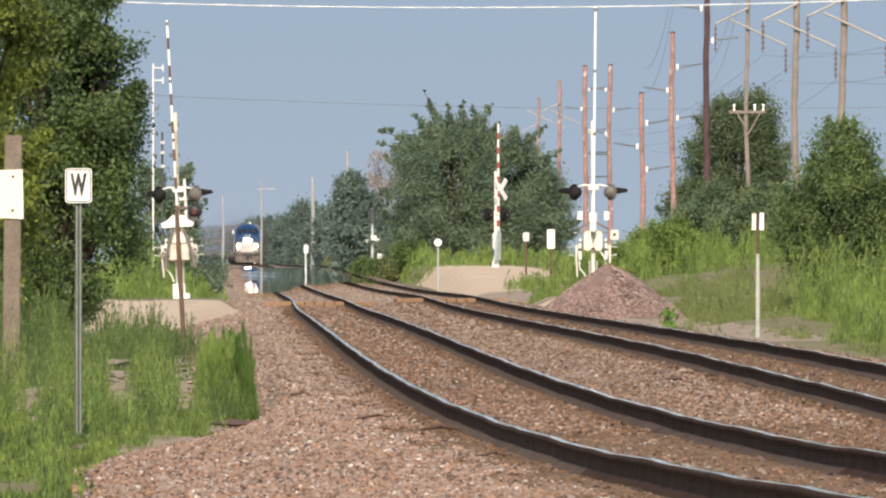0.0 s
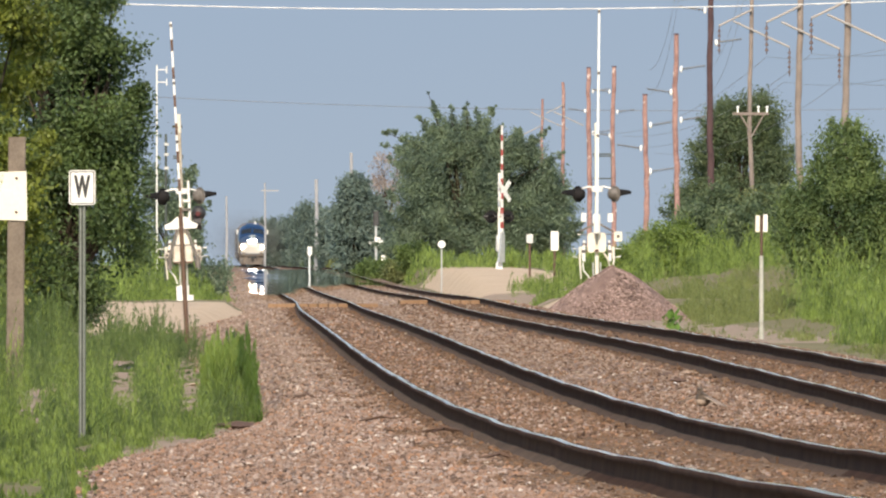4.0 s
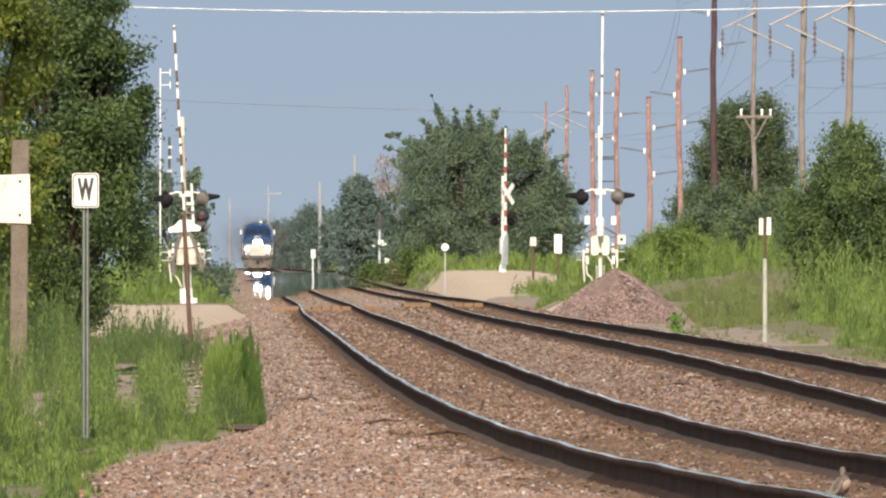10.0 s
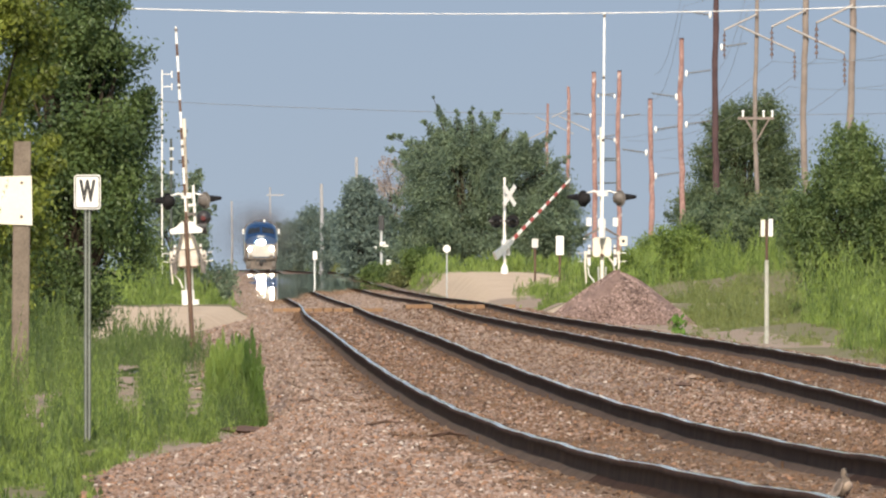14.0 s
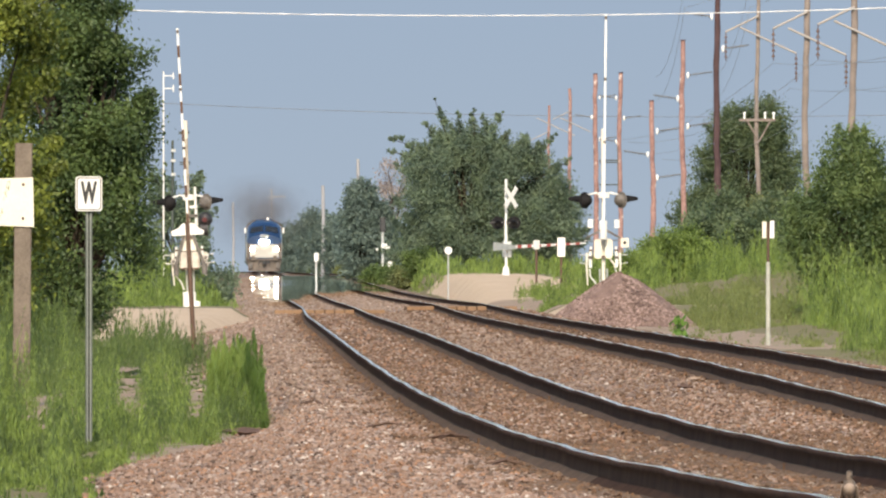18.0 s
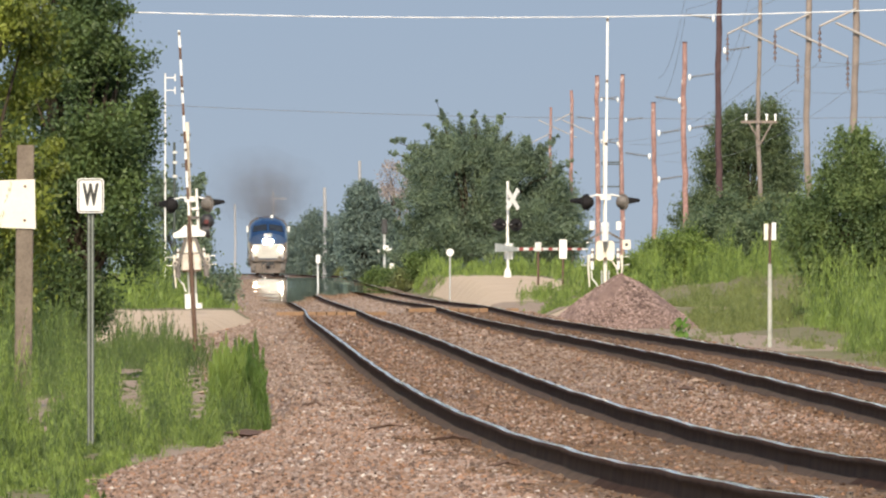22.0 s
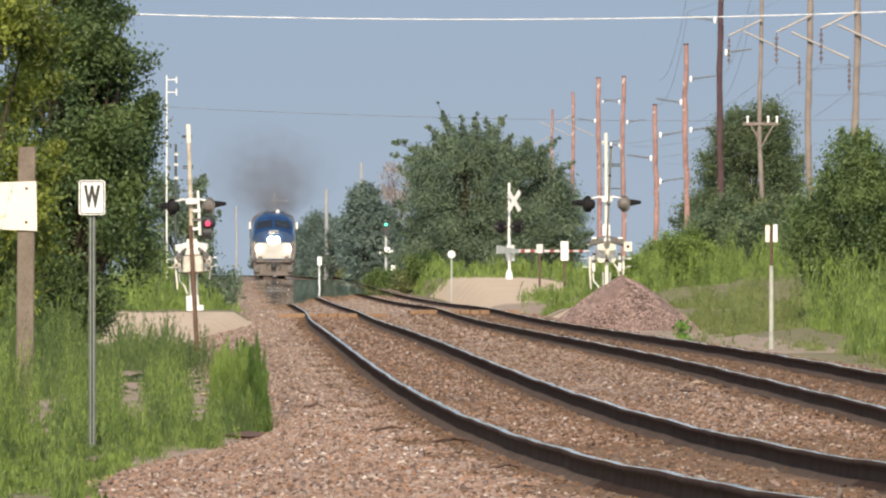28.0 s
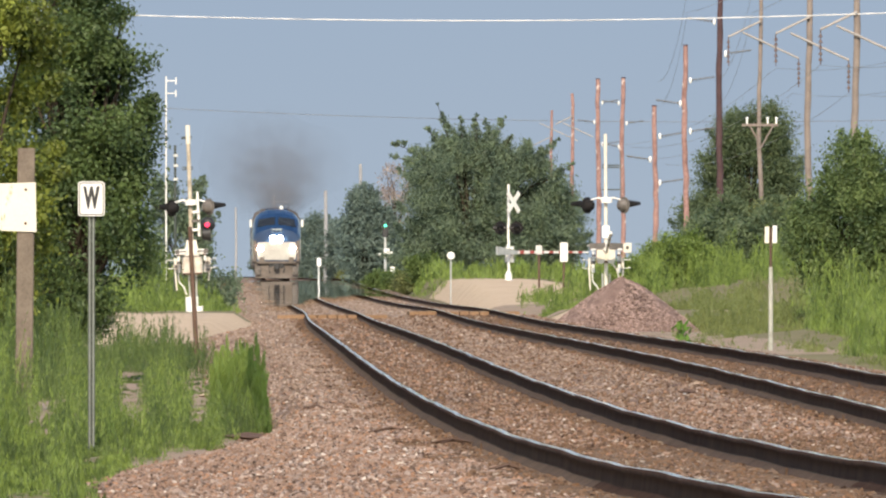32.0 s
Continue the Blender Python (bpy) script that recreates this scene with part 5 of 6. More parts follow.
def weed_field(name, label, spots, stalks, height, mat, leaves=26, length=0.08, spread=0.04, strewn=0.3):
    s = Shape()
    total = sum(q[4] for q in spots)
    for x0, x1, d0, d1, share in spots:
        n = int(stalks * share / total)
        tufts = max(3, n // 30)
        tx, td, th = nrg.uniform(x0, x1, tufts), nrg.uniform(d0, d1, tufts), nrg.uniform(0.62, 1.25, tufts)
        pick = nrg.integers(0, tufts, n)
        loose = nrg.random(n) < strewn
        x = np.where(loose, nrg.uniform(x0, x1, n), tx[pick] + nrg.normal(0, 0.13, n))
        d = np.where(loose, nrg.uniform(d0, d1, n), td[pick] + nrg.normal(0, 0.5, n))
        tall = np.where(loose, 0.8, th[pick])
        u = x - centre(d)
        keep = (u < -left_edge(d) - 0.02 + 0.22 * np.sin(d * 0.7 + x * 5) * nrg.uniform(0, 1, n)) | (u > SPACING + 2.6)
        keep &= np.sin(x * 3.1 + 1) * np.sin(d * 0.13 + x) > -0.62
        x, d, u, tall = x[keep], d[keep], u[keep], tall[keep]
        z = ground_z(d, u) - 0.05
        patch = tall * 0.95 + 0.25 * np.sin(x * 2.3 + d * 0.06) + 0.2 * np.sin(x * 5.7 - d * 0.13 + 1)
        fuzz = nrg.uniform(0.45, 1.25, len(x))
        lane = (np.abs(x / d + 0.0120) < 0.0007 * fuzz) | (np.abs(x / d + 0.0093) < 0.0006 * fuzz)
        patch = np.where((d < 236) & (x / d > -0.0142) & (x < 0), 0.38 * patch, patch)
        patch = np.where(lane & (d > 262) & (d < 385), 0.10, np.where(lane & (d > 225) & (d <= 262), 0.45 * patch, patch))
        patch = np.where((np.abs(x / d + 0.0161) < 0.0011) & (d < 302), 0.36 * patch, patch)
        patch = np.where((np.abs(x / d + 0.0135) < 0.0004) & (d < 238), 0.5 * patch, patch)
        plumes(s, x, d, z, height * nrg.uniform(0.5, 1.15, len(x)) * patch, leaves, length, spread, lean=0.10, splay=0.24)
    return lump(name, s, mat, label, kind="stuff")


weed_field("tall_weeds", "tall fresh green weeds beside the whistle sign", [(-8.2, -4.5, 240, 300, 2), (-5.2, -3.9, 214, 240, 0.6), (-8.5, -5.2, 300, 400, 1.2)], 3200, 2.0, BLADE, 90, 0.055)
weed_field("tall_shade_weeds", "darker weeds standing for shade among the brighter ones", [(-8.2, -4.5, 238, 300, 2), (-5.2, -3.9, 212, 240, 0.6), (-8.5, -5.2, 300, 400, 1.2)], 2300, 1.9, BLADE_SHADE, 90, 0.055)
weed_field("low_weeds", "low green weeds thinning out towards the ballast", [(-5.2, -2.4, 205, 236, 0.8), (-4.6, -1.9, 236, 262, 1.2), (-4.3, -2.0, 262, 330, 1.0)], 2500, 0.6, BLADE, 50, 0.05)
weed_field("low_shade_weeds", "darker low weeds standing for shade between brighter ones", [(-5.2, -2.4, 205, 236, 0.8), (-4.6, -1.9, 236, 262, 1.0), (-4.3, -2.0, 262, 330, 0.8)], 1300, 0.62, BLADE_SHADE, 50, 0.05)
# Shade below the tree is put into the colour of these weeds.
weed_field("shaded_weeds", "weeds below the tree coloured darker for shade", [(-5.6, -3.0, 330, 470, 1), (-6.4, -4.4, 318, 372, 0.7)], 2400, 0.66, BLADE_SHADE, 44, 0.07)
weed_field("near_grass", "bright grass at the foot of the ballast", [(-4.4, -1.9, 150, 214, 1), (-3.9, -2.6, 166, 198, 0.5), (-4.6, -2.6, 196, 240, 0.5)], 3700, 0.5, BLADE, 46, 0.06, 0.03, 0.75)
weed_field("near_shade_grass", "darker grass standing for shade at the ballast foot", [(-4.4, -1.9, 150, 214, 1), (-4.6, -2.6, 196, 240, 0.5)], 2200, 0.46, BLADE_SHADE, 46, 0.06, 0.03, 0.75)
weed_field("verge_grass", "olive grass and weeds on the rising ground", [(6.4, 18, 610, 690, 2.0), (8.6, 16, 500, 610, 1.6), (5.5, 18, 748, 775, 1.0)], 10500, 0.22, BLADE_DRY, 16, 0.10, 0.06)
weed_field("right_weeds", "tall bright green weeds along the right of way", [(7.2, 14, 395, 480, 2), (8.6, 14, 480, 590, 2), (5.0, 17, 800, 880, 3.2)], 8200, 1.15, BLADE, 32, 0.13, 0.06)
weed_field("slope_grass", "soft green grass on the slope behind the pile", [(6.4, 11, 640, 700, 1.4), (5.2, 17, 748, 800, 1.2)], 5600, 0.5, BLADE_DRY, 26, 0.10, 0.06)
weed_field("back_weeds", "rank bright weeds in front of the trees", [(8.4, 14, 560, 625, 2), (9.5, 14, 480, 540, 0.8)], 1700, 1.6, BLADE, 40, 0.14, 0.08)
weed_field("verge_tufts", "short grass tufts along the edge of the ballast", [(6.9, 9.2, 440, 560, 1), (5.9, 8, 560, 650, 0.25), (6.6, 9.0, 395, 440, 0.6), (5.2, 6.9, 470, 640, 0.45)], 820, 0.18, BLADE_DRY, 14, 0.1, 0.06)
weed_field("road_edge_weeds", "upright green weeds at the edge of the gravel road", [(2.9, 4.4, 765, 800, 1), (1.9, 2.5, 800, 830, 0.25), (2.75, 4.7, 930, 990, 1.1)], 640, 0.62, BLADE, 26, 0.13, 0.06)
weed_field("bank_weeds", "rank green weeds behind the gravel apron", [(-15, -8.7, 775, 880, 2)], 1500, 1.8, BLADE, 40, 0.16, 0.09)
weed_field("bank_edge_weeds", "lower weeds sloping down to the line", [(-8.9, -7.3, 790, 900, 1)], 420, 1.25, BLADE, 36, 0.16, 0.09)
weed_field("far_grass", "green grass strips by the far crossing", [(-1.5, 9, 1180, 1320, 3), (4.6, 9, 880, 1150, 1.4), (-14, -7.2, 770, 1000, 4)], 4500, 0.8, BLADE, 16, 0.25, 0.1)


def weed_clump(x, d, n, h, mat, label):
    z0 = land(x, d) - 0.03
    root = thing("weed_clump", label, "weed", pose(x, d, z0), group="weed clumps")
    for i in range(n):
        px, py = (i + 0.5) / n * 0.32 - 0.15 + rnd.uniform(-0.03, 0.03), rnd.gauss(0, 0.2)
        s = Shape()
        k = 10
        plumes(s, px + nrg.normal(0, 0.022, k), py + nrg.normal(0, 0.02, k), np.zeros(k), h * nrg.uniform(0.5, 1.1, k) * rnd.uniform(0.80, 1.05) * (1 - 0.26 * abs(2 * i / (n - 1) - 1) ** 3), 420, 0.095, 0.040, 0.03, 0.05, 0.19)
        part("plume", s, mat, root)


weed_clump(-2.173, 262, 9, 0.98, BLADE_MID, "feathery bright green weed clump at the ballast edge")
weed_clump(-1.975, 263, 8, 0.96, BLADE_DEEP, "feathery dark green weed clump at the ballast edge")


def leafy_plant():
    x, d = 4.775, 520
    z0 = land(x, d)
    root = thing("young_plant", "small bright leafy plant at the edge of the ballast", "plant", pose(x, d, z0))
    stem = Shape().tube([(0, 0, 0), (0.02, 0, 0.5)], [0.015, 0.008], 6)
    part("stem", stem, BLADE_DEEP, root)
    for i in range(46):
        s = Shape()
        leaf_cloud(s, [(rnd.gauss(0, 0.085), rnd.gauss(0, 0.1), rnd.uniform(0.08, 0.56))], 0.01, 1, 0.17)
        part("leaf", s, LEAF_PLANT, root)


leafy_plant()

# ---- ballast stones ----
def many_stones(s, c, r, mat):
    """Angular stones, each turned at random and a little flat: centres, radii and materials as arrays."""
    n = len(r)
    q = nrg.normal(0, 1, (n, 4))
    q /= np.linalg.norm(q, axis=1)[:, None]
    w, x, y, z = q.T
    turn = np.stack([np.stack([1 - 2 * (y * y + z * z), 2 * (x * y - w * z), 2 * (x * z + w * y)], -1),
                     np.stack([2 * (x * y + w * z), 1 - 2 * (x * x + z * z), 2 * (y * z - w * x)], -1),
                     np.stack([2 * (x * z - w * y), 2 * (y * z + w * x), 1 - 2 * (x * x + y * y)], -1)], 1)
    base = np.array([(1, 0.35, 0.6), (-0.2, 1, 0.55), (-1, -0.3, 0.5), (0.15, -1, 0.6), (0.8, -0.3, -0.6), (0.3, 0.75, -0.6), (-0.8, 0.3, -0.55), (-0.3, -0.8, -0.6)]) * 0.8
    p = base[None] * nrg.uniform(0.65, 1.2, (n, 8, 1)) * np.array([1.15, 0.95, 0.7])
    p = np.einsum("nij,nkj->nki", turn, p) * r[:, None, None] * np.array([1, 1, 0.85]) + c[:, None, :]
    k = len(s.v)
    s.v += [tuple(v) for v in p.reshape(-1, 3).tolist()]
    faces = ((0, 1, 2, 3), (7, 6, 5, 4), (0, 4, 5), (0, 5, 1), (1, 5, 6), (1, 6, 2), (2, 6, 7), (2, 7, 3), (3, 7, 4), (3, 4, 0))
    for i, m in enumerate(mat.tolist()):
        b = k + 8 * i
        s.f += [tuple(b + a for a in f) for f in faces]
        s.m += [m] * 10
    s.smooth += [False] * (10 * n)


def ballast_stones():
    s = Shape()
    rails = np.array([-0.7525, 0.7525, SPACING - 0.7525, SPACING + 0.7525])
    for d0, d1, n, r0, r1 in ((112, 160, 42000, 0.010, 0.031), (160, 260, 58000, 0.012, 0.034), (260, 420, 34000, 0.014, 0.036), (420, 740, 15000, 0.025, 0.055), (745, 1700, 17000, 0.03, 0.07)):
        d, u = nrg.uniform(d0, d1, n), nrg.uniform(-4.0, SPACING + 2.9, n)
        off = u[:, None] - rails[None]
        near = np.argmin(np.abs(off), axis=1)
        side = off[np.arange(n), near]
        rel = np.abs(side)
        keep = (rel > 0.085) & (u > -left_edge(d) - 0.30 * nrg.random(n) ** 2) & ~((side > -0.26) & (side < 0) & (nrg.random(n) < 0.45)) & ~((d > 748) & (u > SPACING + 1.0))
        d, u, rel = d[keep], u[keep], rel[keep]
        m = len(d)
        size = nrg.uniform(r0, r1, m) * np.where(nrg.random(m) < 0.06, 1.5, 1)
        right = u > 2.3
        rusty = (rel < 0.22 + 0.15 * nrg.random(m)) | ((np.abs(u) < 0.75) & (nrg.random(m) < np.where(d < 200, 0.85, 0.55))) | ((u > -1.4) & (u < -0.7) & (np.sin(d * 0.35) + 0.6 * np.sin(d * 0.13 + 1) > 0.3) & (nrg.random(m) < 0.7)) | (right & (u > 2.75) & (u < SPACING + 1.2) & (nrg.random(m) < 0.92)) | ((u > 0.7) & (nrg.random(m) < np.where(d < 210, 0.85, 0.45)))
        # dusty: paler stones take over with distance, standing for haze
        dusty = ~rusty & (nrg.random(m) < 0.75 * step(d, 200, 330)) & ((u < -0.85) | ((u > 1.1) & (u < 2.6)))
        z = np.maximum(bed(d, u), np.where(u < -2, glide(LEVEL_A, d) - 0.47, -9.0)) + 0.004
        many_stones(s, np.stack([centre(d) + u, d, z], -1), size, np.where((d > 748) | dusty, 2, np.where(rusty, 1, 0)))
    lump("ballast_stones", s, [STONE, RUSTSTONE, FARSTONE], "loose crushed stones on the ballast", kind="stuff")


ballast_stones()
ties()


def litter():
    """Twigs, clods and pale stones lying on the ballast."""
    for x, d, n in ((0.069, 200, 3), (0.788, 190, 4), (-0.439, 215, 2), (-1.216, 250, 2), (0.428, 170, 3)):
        z = float(bed(d, x - float(centre(d)))) + 0.02
        root = thing("twig", "dark dry twig lying on the ballast", "twig", pose(x, d, z), group="twigs")
        for k in range(n):
            a = rnd.uniform(-0.4, 0.4)
            w = rnd.uniform(0.08, 0.2)
            part("stick", Shape().tube([(-w, rnd.uniform(-.3, .3), 0.0), (0, 0, 0.02 + 0.02 * rnd.random()), (w * 0.8, rnd.uniform(-.3, .3), a * 0.05)], [0.008, 0.009, 0.004], 5), RUSTPOST, root)
    for x, d, r, m, text in ((2.506, 271, 0.034, WHITE, "single white stone on the ballast"), (2.801, 288, 0.08, DIRT, "tan clod of dry earth on the ballast"), (2.56, 273, 0.085, RUSTPOST, "dark rusty plate on the ballast"), (2.54, 284, 0.07, RUSTPOST, "dark rusty scrap on the ballast"), (2.449, 300, 0.06, RUSTPOST, "dark rusty scrap on the ballast"), (2.45, 170, 0.05, RUSTPOST, "dark rusty scrap on the ballast"),
                             (5.856, 470, 0.06, WHITE, "pale stone at the foot of the marker post"), (-1.90, 252, 0.17, RUSTPOST, "brown rotten wood at the foot of the weeds"), (-3.023, 330, 0.10, GRAVEL, "pale slab of rubble among low weeds"), (-2.228, 245, 0.06, RUSTPOST, "dark clod at the edge of the ballast")):
        u = x - float(centre(d))
        z = max(float(bed(d, u)), float(ground_z(d, u)))
        s = Shape()
        for k in range(3):
            stone_into(s, (rnd.uniform(-r, r) * 0.8 * (k > 0), 0, r * 0.3), r * (1 if k == 0 else 0.6))
        ob = lump("stone", s, m, text, "stone")
        ob.matrix_basis = pose(x, d, z, 0, 0, 30) @ Matrix.Diagonal((1.5, 1.3, 0.5, 1))


litter()


# ---- sky far behind ----
def backdrop():
    m, n, l, b = nodes_of("hazy_sky")
    tc = n.new("ShaderNodeTexCoord")
    sp = n.new("ShaderNodeSeparateXYZ")
    l.new(tc.outputs["Generated"], sp.inputs[0])
    cr = n.new("ShaderNodeValToRGB")
    cr.color_ramp.elements[0].position, cr.color_ramp.elements[0].color = 0.0, (0.36, 0.462, 0.615, 1)
    cr.color_ramp.elements[1].position, cr.color_ramp.elements[1].color = 1.0, (0.295, 0.418, 0.62, 1)
    l.new(sp.outputs["Z"], cr.inputs[0])
    em = n.new("ShaderNodeEmission")
    em.inputs[1].default_value = 0.81
    l.new(cr.outputs[0], em.inputs[0])
    l.new(em.outputs[0], n["Material Output"].inputs[0])
    s = Shape()
    s.put([(-300, 4850, -5), (300, 4850, -5), (300, 4850, 90), (-300, 4850, 90)], [(0, 1, 2, 3)])
    tagged(new("backdrop", s.mesh("backdrop", m)), "pale grey-blue hazy summer sky", kind="structure")


backdrop()


# ---- train ----
def bogie(root, y, wheels):
    fr = Shape()
    for sx in (-1, 1):
        fr.box((sx * 1.15, y, 0.62), (0.18, wheels[-1] - wheels[0] + 1.2, 0.32), bevel=0.05)
    b = part("bogie", fr, LOCOGREY, root)
    for w in wheels:
        for sx in (-1, 1):
            part("wheel", Shape().tube([(sx * 0.70, y + w, 0.5), (sx * 0.83, y + w, 0.5)], [0.5, 0.5], 20, smooth=False), RUST, b)
        part("axle", Shape().tube([(-0.7, y + w, 0.5), (0.7, y + w, 0.5)], [0.09, 0.09], 8), LOCOGREY, b)


def locomotive():
    root = thing("locomotive", "blue and silver diesel passenger locomotive with bright headlights", "locomotive")
    L = 20.5
    sec = [(1.42, 1.2), (1.52, 1.45), (1.53, 2.3), (1.52, 3.45), (1.36, 3.95), (1.05, 4.27), (0.55, 4.45)]
    ring = [(-a, h) for a, h in sec] + [(a, h) for a, h in reversed(sec)]
    body = Shape()
    n = len(ring)
    stations = [(0.0, 0.93, 0.62), (0.30, 0.98, 0.68), (1.5, 1.0, 0.93), (2.1, 1.0, 0.99), (2.6, 1.0, 1.0), (L, 1.0, 1.0)]
    for y, wf, hf in stations:
        for a, h in ring:
            body.v.append((a * wf, y, 1.2 + (h - 1.2) * hf))
    for i in range(len(stations) - 1):
        for k in range(n):
            body.f.append((i * n + k, (i + 1) * n + k, (i + 1) * n + (k + 1) % n, i * n + (k + 1) % n))
            body.m.append(1 if k in (0, 1, n - 3, n - 2, n - 1) else 0)
            body.smooth.append(False)
    front = [tuple(body.v[k]) for k in range(n)]
    rear = [tuple(body.v[-n + k]) for k in range(n)]
    body.put(front, [tuple(range(n - 1, -1, -1))], 0)
    body.put(rear, [tuple(range(n))], 0)
    part("body", body, [LOCOBLUE, LOCOSILVER], root)
    band = Shape().plate([(-1.16, -0.2), (1.16, -0.2), (1.22, -0.06), (1.24, 0.72), (1.15, 0.9), (0.42, 0.92), (0.30, 1.08), (-0.30, 1.08), (-0.42, 0.92), (-1.15, 0.9), (-1.24, 0.72), (-1.22, -0.06)], 0.05, (0, -0.03, 1.50))
    nose = part("nose_band", band, LOCOSILVER, root, "bright silver nose band")
    part("nose_door_panel", Shape().plate(rounded(0.66, 0.27, 0.04), 0.04, (0, 0.02, 3.12)), GALV, root, "pale panel above the headlights")
    for sx in (-1, 1):
        part("headlight", Shape().tube([(sx * 0.2, -0.04, 2.62), (sx * 0.2, -0.12, 2.62)], [0.18, 0.205], 16), LAMP, root, "glaring headlight")
        part("ditch_light", Shape().tube([(sx * 1.02, -0.05, 2.0), (sx * 1.02, -0.13, 2.0)], [0.15, 0.16], 16), LAMP, root, "glaring ditch light")
        part("red_marker", Shape().tube([(sx * 1.25, -0.05, 2.12), (sx * 1.25, -0.08, 2.12)], [0.06, 0.06], 10), REDLENS, root)
        # windscreen panes on the slope of the nose
        y0, z0, y1, z1 = 0.42, 3.50, 1.12, 3.97
        nx = Vector((0, -(z1 - z0), y1 - y0)).normalized() * 0.02
        q = [Vector((sx * a, y, z)) + nx for a, y, z in ((0.10, y0, z0), (1.22, y0, z0 - 0.15), (1.12, y1, z1 - 0.15), (0.10, y1, z1))]
        pts = q + [p + nx * 1.5 for p in q]
        w = Shape().put(pts, [(0, 1, 2, 3), (7, 6, 5, 4), (0, 4, 5, 1), (1, 5, 6, 2), (2, 6, 7, 3), (3, 7, 4, 0)])
        part("windscreen", w, GLASS, root, "dark windscreen pane")
        part("mirror", Shape().box((sx * 1.62, 1.6, 3.6), (0.15, 0.1, 0.46), bevel=0.02), WHITE, root)
        part("side_window", Shape().box((sx * 1.525, 2.6, 3.3), (0.02, 0.8, 0.6)), GLASS, root)
        part("grab_rail", Shape().tube([(sx * 1.45, 0.15, 1.3), (sx * 1.5, 0.12, 2.6)], [0.025, 0.025], 6), GALV, root)
        part("air_hose", Shape().tube([(sx * 0.45, -0.2, 1.0), (sx * 0.5, -0.35, 0.75), (sx * 0.42, -0.3, 0.5)], [0.03] * 3, 6), BLACK, root)
    plow = Shape().put([(-1.4, 0.15, 1.2), (1.4, 0.15, 1.2), (1.35, 0.0, 0.14), (0, -0.45, 0.14), (-1.35, 0.0, 0.14), (0, -0.15, 1.2), (-1.4, 0.5, 1.2), (1.4, 0.5, 1.2), (1.35, 0.5, 0.14), (-1.35, 0.5, 0.14)],
                      [(0, 4, 3, 5), (5, 3, 2, 1), (1, 2, 8, 7), (0, 6, 9, 4), (6, 7, 8, 9), (0, 5, 1, 7, 6), (4, 9, 8, 2, 3)])
    part("pilot", plow, LOCOGREY, root, "dusty grey pilot plate")
    # Flat black plate stands for the shade inside the coupler opening.
    part("pocket_shade_plate", Shape().plate(rounded(0.86, 0.46, 0.12), 0.04, (0, -0.17, 0.98)), BLACK, root, "black plate for the shade of the coupler pocket")
    for sx in (-1, 1):
        part("corner_post", Shape().box((sx * 1.36, -0.0, 1.85), (0.2, 0.12, 1.3), bevel=0.04), LOCOGREY, root, "dusty grey front corner")
        part("step_well", Shape().box((sx * 1.16, -0.2, 0.62), (0.34, 0.12, 0.5), bevel=0.03), LAMPGREY, root)
        part("corner_box", Shape().box((sx * 0.92, -0.16, 1.34), (0.30, 0.16, 0.24), bevel=0.04), LOCOGREY, root)
    part("coupler", Shape().box((0, -0.45, 0.88), (0.34, 0.6, 0.36), bevel=0.06), BLACK, root)
    part("anticlimber", Shape().box((0, -0.1, 1.14), (2.5, 0.3, 0.14), bevel=0.04), LOCOGREY, root)
    part("roof_hatch", Shape().box((0, 12, 4.5), (1.4, 6, 0.16), bevel=0.1), LOCOBLUE, root)
    part("horn", Shape().tube([(0.3, 3.2, 4.56), (0.3, 2.7, 4.6)], [0.05, 0.12], 8), GALV, root)
    part("fuel_tank", Shape().box((0, L / 2, 0.75), (2.5, 5.5, 0.9), bevel=0.2), LOCOGREY, root)
    bogie(root, 3.6, (-1.4, 1.4))
    bogie(root, L - 3.6, (-1.4, 1.4))
    return root


def coach():
    root = thing("passenger_coach", "tall stainless passenger coach of the train", "railway coach", group="coaches")
    L = 25.5
    sec = [(1.40, 0.75), (1.52, 1.0), (1.54, 3.9), (1.36, 4.3), (0.8, 4.58), (0.0, 4.66)]
    ring = [(-a, h) for a, h in sec] + [(a, h) for a, h in reversed(sec[:-1])]
    n = len(ring)
    b = Shape()
    b.put([(a, y, h) for y in (0, L) for a, h in ring], [(k, n + k, n + (k + 1) % n, (k + 1) % n) for k in range(n)] + [tuple(range(n - 1, -1, -1)), tuple(range(n, 2 * n))])
    part("body", b, COACH, root)
    win = Shape().box((0, 0, 0), (0.03, 1.5, 0.62)).mesh("window", GLASS)
    for sx in (-1, 1):
        for z in (1.9, 3.45):
            for k in range(9):
                o = new("window", win)
                o.parent = root
                o.matrix_basis = pose(sx * 1.54, 3 + k * 2.45, z)
        part("stripe", Shape().box((sx * 1.545, L / 2, 2.68), (0.015, L - 0.4, 0.4)), LOCOBLUE, root, "blue side stripe")
    bogie(root, 3.2, (-1.2, 1.2))
    bogie(root, L - 3.2, (-1.2, 1.2))
    return root


loco = locomotive()
coaches = [coach()]
for k in range(8):
    coaches.append(copy_thing(coaches[0], Matrix()))


